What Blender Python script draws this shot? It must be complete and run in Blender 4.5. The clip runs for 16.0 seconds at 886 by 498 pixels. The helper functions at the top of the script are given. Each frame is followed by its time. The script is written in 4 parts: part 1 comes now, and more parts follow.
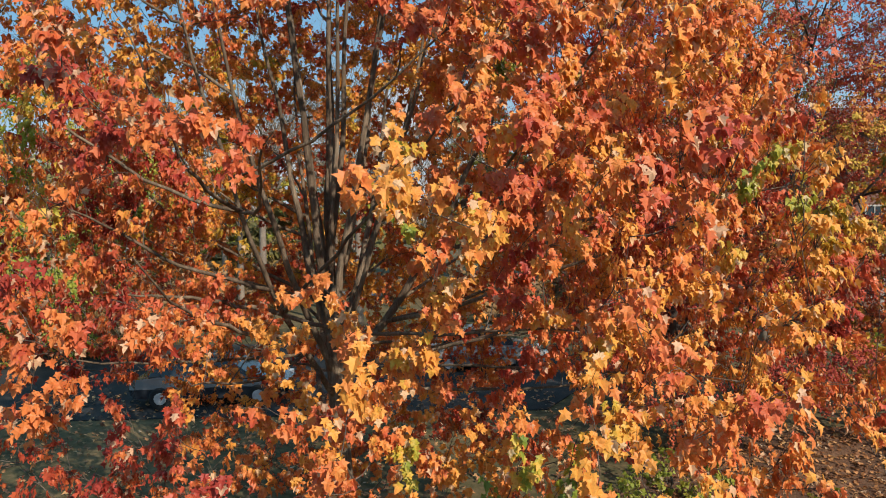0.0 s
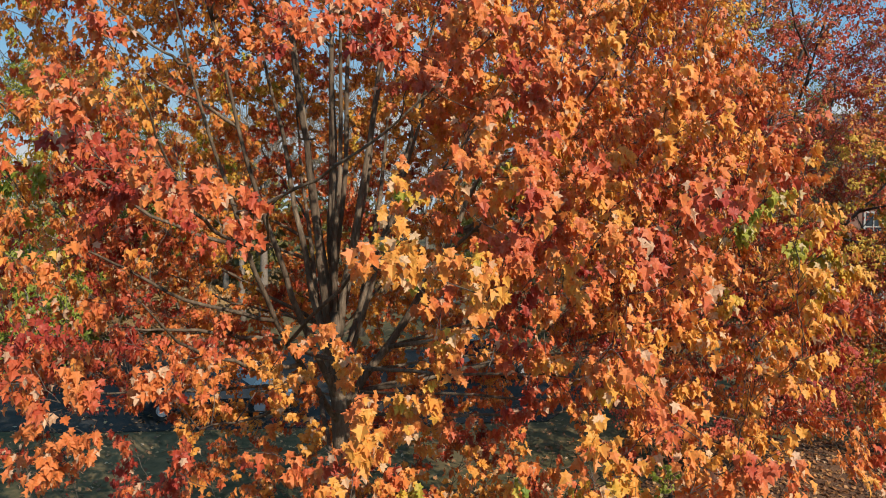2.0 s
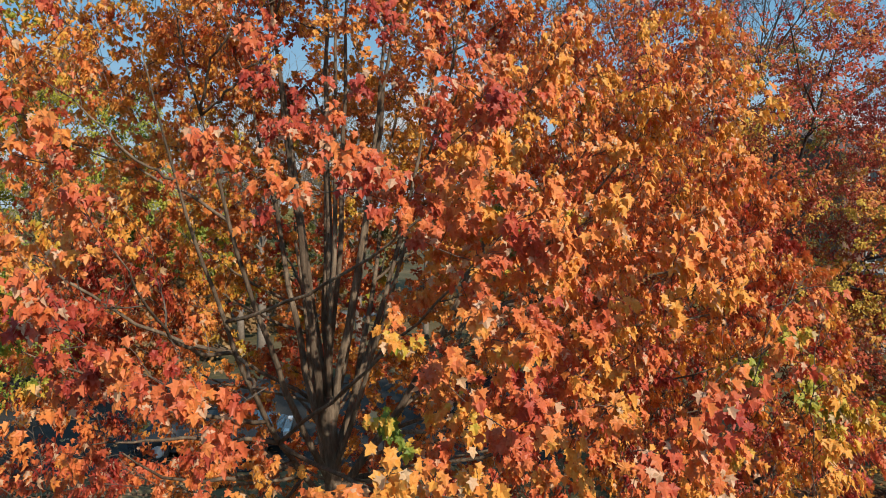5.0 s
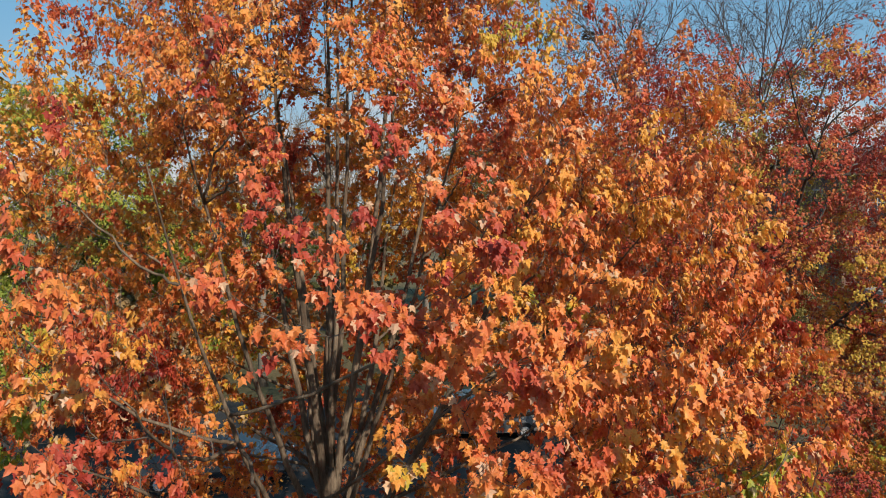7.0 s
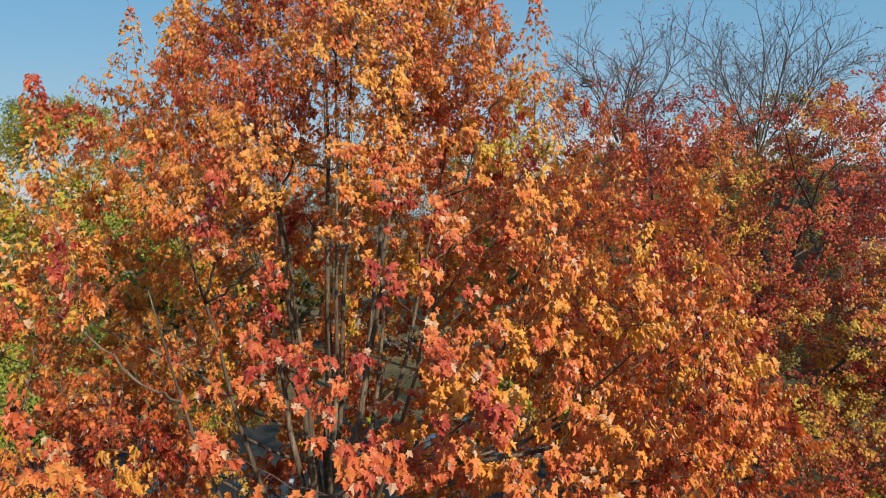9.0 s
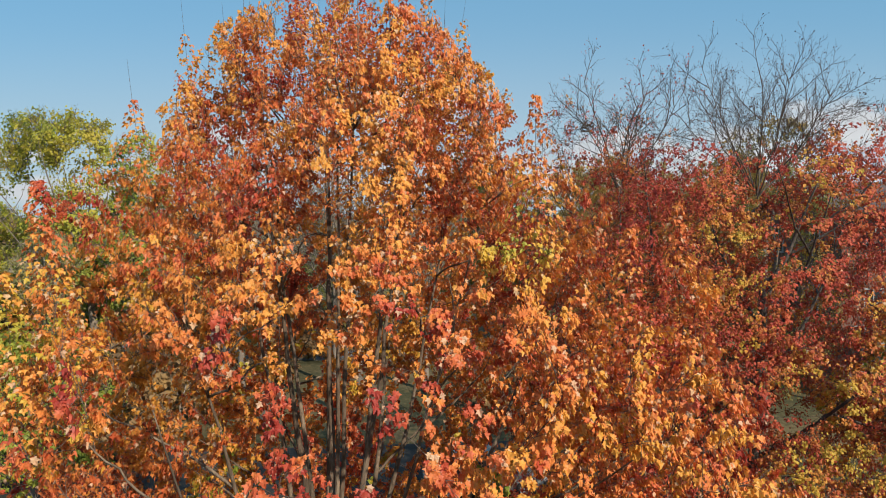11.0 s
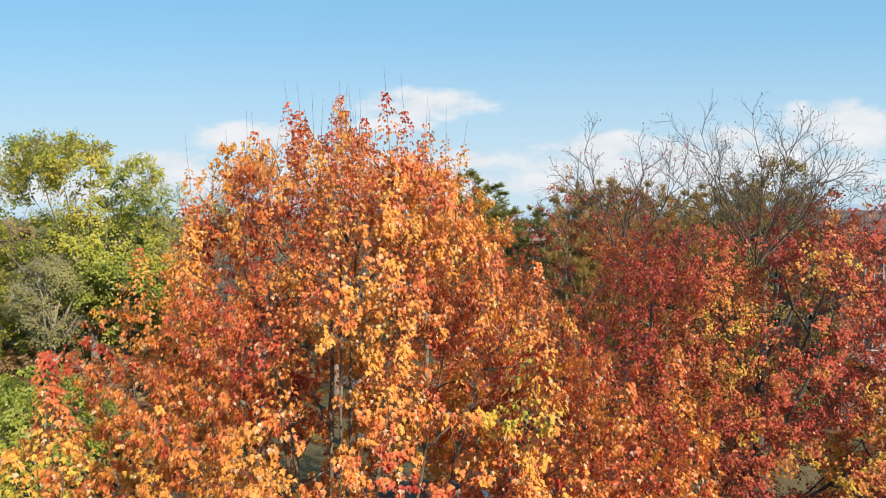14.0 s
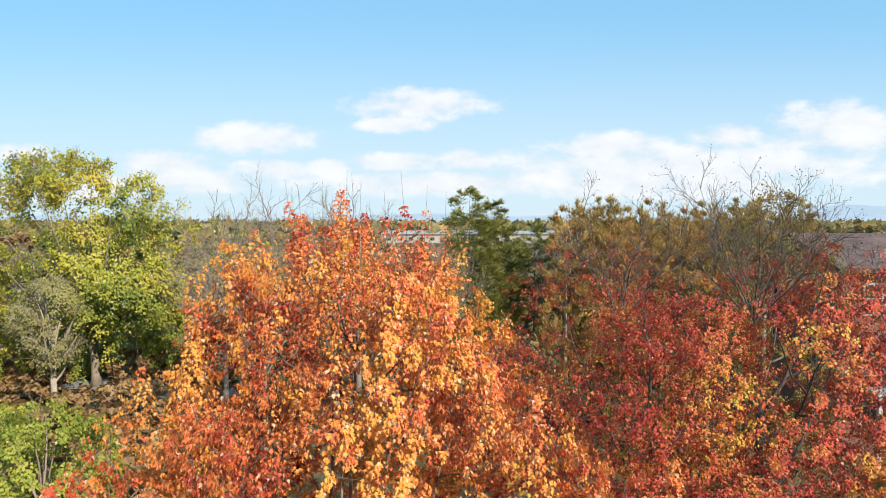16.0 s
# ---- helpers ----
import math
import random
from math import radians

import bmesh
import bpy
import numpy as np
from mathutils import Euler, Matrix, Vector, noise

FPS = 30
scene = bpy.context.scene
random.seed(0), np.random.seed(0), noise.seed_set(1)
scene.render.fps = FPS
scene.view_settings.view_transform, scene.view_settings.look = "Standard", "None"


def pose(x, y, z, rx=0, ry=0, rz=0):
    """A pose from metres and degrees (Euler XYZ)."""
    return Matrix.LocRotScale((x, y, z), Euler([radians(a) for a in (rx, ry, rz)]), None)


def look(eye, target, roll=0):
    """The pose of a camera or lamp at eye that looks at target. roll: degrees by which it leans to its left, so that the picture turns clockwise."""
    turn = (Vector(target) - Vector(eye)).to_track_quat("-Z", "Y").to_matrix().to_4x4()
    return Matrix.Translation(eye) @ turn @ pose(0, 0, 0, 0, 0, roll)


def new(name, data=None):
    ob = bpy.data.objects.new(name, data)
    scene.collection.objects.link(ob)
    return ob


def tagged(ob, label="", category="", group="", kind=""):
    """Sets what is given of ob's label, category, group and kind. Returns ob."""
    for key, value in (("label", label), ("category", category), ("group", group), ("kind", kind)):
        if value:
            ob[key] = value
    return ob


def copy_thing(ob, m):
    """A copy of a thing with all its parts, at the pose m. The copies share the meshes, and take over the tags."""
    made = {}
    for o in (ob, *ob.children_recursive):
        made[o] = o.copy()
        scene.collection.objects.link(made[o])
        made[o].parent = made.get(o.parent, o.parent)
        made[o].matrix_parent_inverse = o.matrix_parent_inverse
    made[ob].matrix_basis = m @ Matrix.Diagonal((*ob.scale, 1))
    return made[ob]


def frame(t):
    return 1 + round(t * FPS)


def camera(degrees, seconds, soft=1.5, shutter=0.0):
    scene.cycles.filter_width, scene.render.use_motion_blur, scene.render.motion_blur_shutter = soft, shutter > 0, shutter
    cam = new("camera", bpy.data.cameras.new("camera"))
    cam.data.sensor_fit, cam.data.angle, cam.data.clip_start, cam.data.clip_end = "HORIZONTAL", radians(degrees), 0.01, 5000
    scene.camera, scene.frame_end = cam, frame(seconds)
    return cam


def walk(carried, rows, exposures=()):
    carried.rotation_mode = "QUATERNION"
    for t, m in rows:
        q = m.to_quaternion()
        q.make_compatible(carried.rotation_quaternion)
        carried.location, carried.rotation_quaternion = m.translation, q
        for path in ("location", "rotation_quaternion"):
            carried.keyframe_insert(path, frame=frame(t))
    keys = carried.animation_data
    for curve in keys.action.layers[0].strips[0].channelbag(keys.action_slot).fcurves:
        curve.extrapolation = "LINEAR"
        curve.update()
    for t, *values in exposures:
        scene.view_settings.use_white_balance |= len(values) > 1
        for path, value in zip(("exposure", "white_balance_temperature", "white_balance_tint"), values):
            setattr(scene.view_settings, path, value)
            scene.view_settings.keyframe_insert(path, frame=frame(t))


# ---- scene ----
cam = camera(70.0, 16.0, soft=1.0)
PATH = [
    (0.0, pose(0.000, 0.000, 5.500, 87.3, 0, 0)),
    (0.5, pose(-0.002, 0.001, 5.589, 87.3, 0, 0)),
    (1.0, pose(-0.006, -0.025, 5.670, 87.3, 0, 0)),
    (1.5, pose(-0.014, -0.064, 5.764, 87.3, 0, 0)),
    (2.0, pose(-0.024, -0.083, 5.871, 87.3, 0, 0)),
    (2.5, pose(-0.026, -0.062, 6.002, 87.3, 0, 0)),
    (3.0, pose(-0.022, 0.004, 6.172, 87.3, 0, 0)),
    (3.5, pose(-0.002, 0.104, 6.351, 87.3, 0, 0)),
    (4.0, pose(0.010, 0.185, 6.544, 87.3, 0, 0)),
    (6.5, pose(-0.002, 0.209, 7.685, 87.3, 0, 0)),
    (7.0, pose(-0.008, 0.194, 7.935, 87.3, 0, 0)),
    (7.5, pose(-0.003, 0.187, 8.194, 87.3, 0, 0)),
    (8.0, pose(0.000, 0.170, 8.466, 87.3, 0, 0)),
    (8.5, pose(0.009, 0.167, 8.755, 87.3, 0, 0)),
    (9.0, pose(0.016, 0.155, 9.037, 87.3, 0, 0)),
    (11.5, pose(-0.003, 0.144, 10.355, 87.3, 0, 0)),
    (12.0, pose(-0.012, 0.144, 10.625, 87.3, 0, 0)),
    (12.5, pose(-0.018, 0.144, 10.913, 87.3, 0, 0)),
    (13.0, pose(-0.024, 0.147, 11.183, 87.3, 0, 0)),
    (13.5, pose(-0.018, 0.141, 11.504, 87.3, 0, 0)),
    (14.0, pose(-0.015, 0.141, 11.834, 87.3, 0, 0)),
    (14.5, pose(-0.006, 0.138, 12.182, 87.3, 0, 0)),
    (15.0, pose(0.000, 0.138, 12.530, 87.3, 0, 0)),
    (15.5, pose(-0.003, 0.138, 12.887, 87.3, 0, 0)),
    (16.0, pose(-0.009, 0.141, 13.250, 87.3, 0, 0)),
]
walk(cam, PATH, exposures=[(0.0, 0.28), (4.0, 0.18), (9.0, 0.18), (12.5, 0.36), (14.5, 0.68), (16.0, 0.78)])

# ---- world and sun ----
SUN_AZ = 141.0     # compass bearing of the sun seen from the tree, degrees from +y towards +x
SUN_EL = 33.0
az, el = radians(SUN_AZ), radians(SUN_EL)
to_sun = Vector((math.sin(az) * math.cos(el), math.cos(az) * math.cos(el), math.sin(el)))
sun = new("sun", bpy.data.lights.new("sun", "SUN"))
sun.data.energy, sun.data.angle, sun.data.color = 4.6, radians(0.55), (1.0, 0.88, 0.72)
sun.matrix_world = look(to_sun * 60, (0, 0, 0))

world = bpy.data.worlds.new("world")
scene.world = world
world.use_nodes = True
wt = world.node_tree
wt.nodes.clear()


def wn(kind, operation="", data_type="", interpolation_type=""):
    n = wt.nodes.new(kind)
    if operation:
        n.operation = operation
    if data_type:
        n.data_type = data_type
    if interpolation_type:
        n.interpolation_type = interpolation_type
    return n


def wmath(op, a, b=None, c=None):
    n = wn("ShaderNodeMath", operation=op)
    for i, v in enumerate((a, b, c)):
        if v is None:
            continue
        if isinstance(v, (int, float)):
            n.inputs[i].default_value = v
        else:
            wt.links.new(v, n.inputs[i])
    return n.outputs[0]


sky = wn("ShaderNodeTexSky")
sky.sky_type = "NISHITA"
sky.sun_disc = False
sky.sun_elevation, sky.sun_rotation = el, az
sky.air_density, sky.dust_density, sky.ozone_density = 1.0, 0.35, 1.5
coord = wn("ShaderNodeTexCoord")
sep = wn("ShaderNodeSeparateXYZ")
wt.links.new(coord.outputs["Generated"], sep.inputs[0])
depth = wmath("MAXIMUM", wmath("ABSOLUTE", sep.outputs[1]), 0.02)
cu, cv = wmath("DIVIDE", sep.outputs[0], depth), wmath("DIVIDE", sep.outputs[2], depth)
vec = wn("ShaderNodeCombineXYZ")
wt.links.new(cu, vec.inputs[0]), wt.links.new(cv, vec.inputs[1])
stretch = wn("ShaderNodeVectorMath", operation="MULTIPLY")
stretch.inputs[1].default_value = (1.0, 1.9, 1.0)
wt.links.new(vec.outputs[0], stretch.inputs[0])
billow = wn("ShaderNodeTexNoise")
billow.inputs["Scale"].default_value, billow.inputs["Detail"].default_value, billow.inputs["Roughness"].default_value = 13.0, 7.0, 0.58
wt.links.new(stretch.outputs[0], billow.inputs["Vector"])
# centre, half width and half height of each cumulus, as tangents of bearing and elevation
CLOUDS = [
    (-0.035, 0.180, 0.115, 0.026), (-0.075, 0.148, 0.060, 0.014), (-0.295, 0.127, 0.105, 0.025),
    (-0.44, 0.089, 0.085, 0.020), (-0.395, 0.054, 0.045, 0.014), (-0.075, 0.089, 0.085, 0.015),
    (0.035, 0.092, 0.055, 0.016), (-0.27, 0.078, 0.060, 0.016), (0.265, 0.112, 0.110, 0.026),
    (0.445, 0.130, 0.065, 0.022), (0.62, 0.142, 0.115, 0.045), (0.40, 0.085, 0.34, 0.034),
    (-0.66, 0.105, 0.05, 0.015), (-0.18, 0.080, 0.04, 0.015), (-0.60, 0.045, 0.14, 0.02), (-0.40, 0.060, 0.12, 0.020), (0.0, 0.055, 0.24, 0.020), (0.33, 0.060, 0.30, 0.030),
]
field = None
for u0, v0, a, b in CLOUDS:
    du = wmath("DIVIDE", wmath("SUBTRACT", cu, u0), a)
    dv = wmath("DIVIDE", wmath("SUBTRACT", cv, v0), b)
    d = wmath("SUBTRACT", 1.0, wmath("ADD", wmath("MULTIPLY", du, du), wmath("MULTIPLY", dv, dv)))
    d = wmath("MAXIMUM", d, -1.5)
    field = d if field is None else wmath("MAXIMUM", field, d)
puff = wmath("ADD", field, wmath("MULTIPLY", wmath("SUBTRACT", billow.outputs[0], 0.52), 4.2))
cover = wn("ShaderNodeMapRange", interpolation_type="SMOOTHSTEP")
cover.inputs["From Min"].default_value, cover.inputs["From Max"].default_value = -0.55, 0.85
cover.inputs["To Max"].default_value = 0.98
wt.links.new(puff, cover.inputs["Value"])
# thin milky layer low over the horizon
veil = wn("ShaderNodeMapRange", interpolation_type="SMOOTHSTEP")
veil.inputs["From Min"].default_value, veil.inputs["From Max"].default_value = 0.36, 0.0
veil.inputs["To Max"].default_value = 0.92
wt.links.new(cv, veil.inputs["Value"])
veil_mix = wn("ShaderNodeMix", data_type="RGBA")
wt.links.new(veil.outputs[0], veil_mix.inputs["Factor"])
tint = wn("ShaderNodeMix", data_type="RGBA")
tint.blend_type = "MULTIPLY"
tint.inputs["Factor"].default_value = 1.0
tint.inputs["B"].default_value = (0.60, 0.96, 1.06, 1)
wt.links.new(sky.outputs[0], tint.inputs["A"])
even = wn("ShaderNodeMix", data_type="RGBA")
even.inputs["Factor"].default_value = 0.78
even.inputs["B"].default_value = (1.66, 3.45, 5.1, 1)
wt.links.new(tint.outputs["Result"], even.inputs["A"])
wt.links.new(even.outputs["Result"], veil_mix.inputs["A"])
veil_mix.inputs["B"].default_value = (3.8, 4.65, 5.15, 1)
shade = wn("ShaderNodeMix", data_type="RGBA")
wt.links.new(billow.outputs[0], shade.inputs["Factor"])
shade.inputs["A"].default_value, shade.inputs["B"].default_value = (3.6, 4.05, 4.6, 1), (6.0, 6.0, 5.95, 1)
cloud_mix = wn("ShaderNodeMix", data_type="RGBA")
wt.links.new(cover.outputs[0], cloud_mix.inputs["Factor"])
wt.links.new(veil_mix.outputs["Result"], cloud_mix.inputs["A"])
wt.links.new(shade.outputs["Result"], cloud_mix.inputs["B"])
bg = wn("ShaderNodeBackground")
bg.inputs["Strength"].default_value = 0.11
wt.links.new(cloud_mix.outputs["Result"], bg.inputs["Color"])
wt.links.new(bg.outputs[0], wn("ShaderNodeOutputWorld").inputs[0])


# ---- materials ----
def mat_start(name, rough=0.8, spec=0.3):
    m = bpy.data.materials.new(name)
    m.use_nodes = True
    nt = m.node_tree
    p = nt.nodes["Principled BSDF"]
    p.inputs["Roughness"].default_value = rough
    p.inputs["Specular IOR Level"].default_value = spec
    return m, nt, p


def node(nt, kind, links=(), operation="", data_type="", interpolation_type="", **values):
    n = nt.nodes.new(kind)
    if operation:
        n.operation = operation
    if data_type:
        n.data_type = data_type
    if interpolation_type:
        n.interpolation_type = interpolation_type
    for k, v in values.items():
        n.inputs[k].default_value = v
    for sock, src in links:
        nt.links.new(src, n.inputs[sock])
    return n


def ramp(nt, fac, stops):
    n = nt.nodes.new("ShaderNodeValToRGB")
    nt.links.new(fac, n.inputs[0])
    e = n.color_ramp.elements
    while len(e) < len(stops):
        e.new(0.5)
    for el_, (pos, col) in zip(e, stops):
        el_.position, el_.color = pos, (*col, 1)
    return n.outputs[0]


def leaf_material(name, stops, single=False, patches=(), gain=1.6, spread=0.24, scale=0.55, shift=0.0, glow=0.36, rough=0.5, pale=0.04, most=1.0):
    """Leaf skin: colour drifts from bough to bough and from leaf to leaf; light shines through."""
    m, nt, p = mat_start(name, rough, 0.35)
    if single:
        info = node(nt, "ShaderNodeObjectInfo")
        place, chance = info.outputs["Location"], info.outputs["Random"]
    else:
        place = node(nt, "ShaderNodeNewGeometry").outputs["Position"]
        chance = node(nt, "ShaderNodeNewGeometry").outputs["Random Per Island"]
    big = node(nt, "ShaderNodeTexNoise", [("Vector", place)], Scale=scale, Detail=2.0, Roughness=0.55)
    small = node(nt, "ShaderNodeTexNoise", [("Vector", place)], Scale=scale * 4.5, Detail=1.0)

    def ma(op, a, b):
        n = node(nt, "ShaderNodeMath", operation=op)
        for i, v in enumerate((a, b)):
            if isinstance(v, (int, float)):
                n.inputs[i].default_value = v
            else:
                nt.links.new(v, n.inputs[i])
        return n.outputs[0]

    v = ma("MULTIPLY", ma("SUBTRACT", big.outputs[0], 0.5), gain)
    v = ma("ADD", v, ma("MULTIPLY", ma("SUBTRACT", small.outputs[0], 0.5), gain * 0.7))
    v = ma("ADD", v, ma("MULTIPLY", ma("SUBTRACT", chance, 0.5), spread))
    v = ma("MINIMUM", ma("ADD", v, 0.5 + shift), most)
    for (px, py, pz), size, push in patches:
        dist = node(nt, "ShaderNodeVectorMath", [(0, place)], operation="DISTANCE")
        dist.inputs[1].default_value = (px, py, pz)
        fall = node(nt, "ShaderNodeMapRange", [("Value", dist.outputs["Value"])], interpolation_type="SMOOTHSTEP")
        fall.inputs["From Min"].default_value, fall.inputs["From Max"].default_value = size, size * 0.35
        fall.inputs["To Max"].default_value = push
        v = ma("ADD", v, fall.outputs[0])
    col = ramp(nt, v, stops)
    # a few leaves pale: turned undersides, and sunlit sheen painted as colour
    odd = ma("GREATER_THAN", ma("FRACT", ma("MULTIPLY", chance, 37.3), 0.0), 1.0 - pale)
    pale_leaf = node(nt, "ShaderNodeMix", [("Factor", ma("MULTIPLY", odd, 0.75)), ("A", col)], data_type="RGBA")
    pale_leaf.inputs["B"].default_value = (0.70, 0.52, 0.34, 1)
    col = pale_leaf.outputs["Result"]
    # vein and blotch grain on the blade
    grain = node(nt, "ShaderNodeTexNoise", [("Vector", node(nt, "ShaderNodeTexCoord").outputs["Object"])], Scale=60.0, Detail=2.0)
    tone = node(nt, "ShaderNodeMapRange", [("Value", grain.outputs[0])])
    tone.inputs["To Min"].default_value, tone.inputs["To Max"].default_value = 0.75, 1.2
    hsv = node(nt, "ShaderNodeHueSaturation", [("Color", col), ("Value", tone.outputs[0])])
    nt.links.new(hsv.outputs[0], p.inputs["Base Color"])
    tr = node(nt, "ShaderNodeBsdfTranslucent", [("Color", hsv.outputs[0])])
    mix = node(nt, "ShaderNodeMixShader", [(1, p.outputs[0]), (2, tr.outputs[0])])
    mix.inputs[0].default_value = glow
    nt.links.new(mix.outputs[0], nt.nodes["Material Output"].inputs["Surface"])
    return m


def mottled(name, stops, scale, rough=0.85, bump=0.3, fine=None, spec=0.25, stretch=None):
    """Two-scale mottled surface with fine relief."""
    m, nt, p = mat_start(name, rough, spec)
    pos = node(nt, "ShaderNodeNewGeometry").outputs["Position"]
    if stretch:
        vm = node(nt, "ShaderNodeVectorMath", [(0, pos)], operation="MULTIPLY")
        vm.inputs[1].default_value = stretch
        pos = vm.outputs[0]
    n1 = node(nt, "ShaderNodeTexNoise", [("Vector", pos)], Scale=scale, Detail=6.0, Roughness=0.6)
    n2 = node(nt, "ShaderNodeTexNoise", [("Vector", pos)], Scale=fine or scale * 9, Detail=5.0, Roughness=0.65)
    mx = node(nt, "ShaderNodeMix", [("A", n1.outputs[0]), ("B", n2.outputs[0])], data_type="FLOAT")
    mx.inputs["Factor"].default_value = 0.45
    wide = node(nt, "ShaderNodeMapRange", [("Value", mx.outputs[0])])
    wide.inputs["From Min"].default_value, wide.inputs["From Max"].default_value = 0.33, 0.67
    nt.links.new(ramp(nt, wide.outputs[0], stops), p.inputs["Base Color"])
    b = node(nt, "ShaderNodeBump", [("Height", n2.outputs[0])], Strength=bump, Distance=0.03)
    nt.links.new(b.outputs[0], p.inputs["Normal"])
    return m


MAPLE = [(0.0, (0.40, 0.052, 0.036)), (0.18, (0.56, 0.105, 0.052)), (0.38, (0.69, 0.19, 0.062)), (0.58, (0.77, 0.285, 0.072)),
         (0.74, (0.80, 0.39, 0.075)), (0.86, (0.66, 0.44, 0.062)), (0.95, (0.30, 0.34, 0.045)), (1.0, (0.17, 0.24, 0.035))]
CRIMSON = [(0.0, (0.24, 0.030, 0.026)), (0.30, (0.40, 0.058, 0.040)), (0.56, (0.54, 0.095, 0.047)), (0.76, (0.50, 0.16, 0.045)),
           (0.92, (0.70, 0.32, 0.055)), (1.0, (0.60, 0.40, 0.06))]
GREENS = [(0.0, (0.09, 0.135, 0.028)), (0.25, (0.18, 0.225, 0.04)), (0.45, (0.31, 0.34, 0.055)), (0.7, (0.47, 0.46, 0.065)),
          (1.0, (0.56, 0.46, 0.07))]
LIMES = [(0.0, (0.12, 0.165, 0.026)), (0.5, (0.26, 0.30, 0.042)), (1.0, (0.44, 0.41, 0.06))]
OLIVES = [(0.0, (0.08, 0.085, 0.03)), (0.4, (0.15, 0.14, 0.045)), (0.7, (0.24, 0.17, 0.055)), (1.0, (0.32, 0.16, 0.06))]
PINES = [(0.0, (0.12, 0.14, 0.04)), (0.5, (0.25, 0.25, 0.065)), (1.0, (0.40, 0.36, 0.10))]
CEDARS = [(0.0, (0.27, 0.20, 0.07)), (0.5, (0.44, 0.31, 0.10)), (0.8, (0.52, 0.34, 0.11)), (1.0, (0.54, 0.29, 0.10))]
RUSTS = [(0.0, (0.15, 0.085, 0.045)), (0.5, (0.28, 0.17, 0.075)), (1.0, (0.42, 0.27, 0.11))]
# leaf hues by bough; lowest two on the left also paint shade as dark red
PATCHES = [((-0.2, 8.4, 12.4), 2.0, 0.04), ((-3.9, 6.4, 9.4), 1.5, 0.16), ((2.2, 6.0, 7.5), 2.8, 0.04), ((-1.2, 8.8, 6.6), 3.0, 0.50),
           ((-0.1, 4.5, 5.6), 1.0, 0.50), ((0.3, 4.4, 4.1), 1.2, 0.46), ((-3.4, 4.9, 5.5), 1.3, 0.38), ((-3.9, 5.8, 7.6), 1.8, 0.22), ((0.8, 6.9, 6.7), 1.2, 0.48), ((2.6, 5.2, 5.6), 1.0, 0.2),
           ((-2.9, 6.3, 5.3), 0.9, 0.35), ((0.8, 6.4, 10.2), 1.0, 0.22), ((-2.6, 4.3, 4.2), 2.0, -0.26), ((-2.6, 5.0, 9.0), 1.6, -0.14), ((-4.2, 6.8, 4.6), 2.2, -0.25)]
m_maple = leaf_material("maple_leaf_skin", MAPLE, patches=PATCHES, shift=-0.02, gain=2.0, spread=0.18, most=0.72, pale=0.08, glow=0.31)
m_maple_one = leaf_material("maple_leaf_skin_single", MAPLE, single=True, patches=PATCHES, shift=-0.02, gain=2.0, spread=0.18, most=0.72, pale=0.08, glow=0.31)
m_gold = leaf_material("gold_leaf_skin", MAPLE, shift=0.24, gain=1.0)
m_crimson = leaf_material("crimson_leaf_skin", CRIMSON, gain=1.7, shift=0.10, glow=0.26, spread=0.12, pale=0.01, rough=0.6,
                          patches=[((8.2, 11.6, 6.0), 2.4, 0.48), ((6.4, 13.6, 9.2), 1.2, 0.35), ((10.5, 14.0, 10.5), 3.4, -0.22)])
m_wine = leaf_material("wine_leaf_skin", CRIMSON, gain=1.6, shift=0.05, glow=0.26, spread=0.12, pale=0.01, rough=0.6, patches=[((5.6, 13.4, 9.4), 1.6, 0.4)])
m_dry = leaf_material("dry_leaf_skin", [(0.0, (0.05, 0.025, 0.02)), (1.0, (0.16, 0.07, 0.04))], pale=0.0, glow=0.2)
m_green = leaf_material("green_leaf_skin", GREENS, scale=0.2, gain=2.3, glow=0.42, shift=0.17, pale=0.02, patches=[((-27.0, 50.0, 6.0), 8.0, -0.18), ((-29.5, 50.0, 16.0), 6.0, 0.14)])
m_cedar = leaf_material("cedar_spray_skin", CEDARS, scale=0.22, glow=0.4, pale=0.0)
m_lime = leaf_material("lime_leaf_skin", LIMES, scale=0.3, pale=0.02)
m_olive = leaf_material("olive_leaf_skin", OLIVES, scale=0.12, glow=0.25, pale=0.0)
m_moss = leaf_material("moss_leaf_skin", [(0.0, (0.12, 0.12, 0.03)), (0.5, (0.24, 0.19, 0.04)), (1.0, (0.42, 0.22, 0.05))], scale=0.3, glow=0.35, pale=0.0)
m_feather = leaf_material("feathery_leaf_skin", [(0.0, (0.20, 0.19, 0.07)), (1.0, (0.40, 0.36, 0.13))], scale=0.4, glow=0.4, pale=0.0)
m_pine = leaf_material("pine_needle_skin", PINES, scale=0.3, glow=0.28, pale=0.0)
m_rust = leaf_material("rust_leaf_skin", RUSTS, scale=0.2, glow=0.3, pale=0.0)
m_litter = leaf_material("fallen_leaf_skin", [(0.0, (0.14, 0.06, 0.03)), (0.45, (0.30, 0.14, 0.06)), (0.75, (0.46, 0.22, 0.09)), (1.0, (0.60, 0.36, 0.16))], scale=0.8, glow=0.15, spread=0.9)
m_bark = mottled("maple_bark", [(0.0, (0.045, 0.032, 0.022)), (0.5, (0.13, 0.095, 0.066)), (1.0, (0.30, 0.235, 0.165))], 3.0, bump=0.8, stretch=(1, 1, 0.22))
m_pale = mottled("pale_bark", [(0.0, (0.16, 0.13, 0.10)), (0.5, (0.30, 0.26, 0.21)), (1.0, (0.46, 0.41, 0.34))], 1.2, bump=0.6, stretch=(1, 1, 0.22))
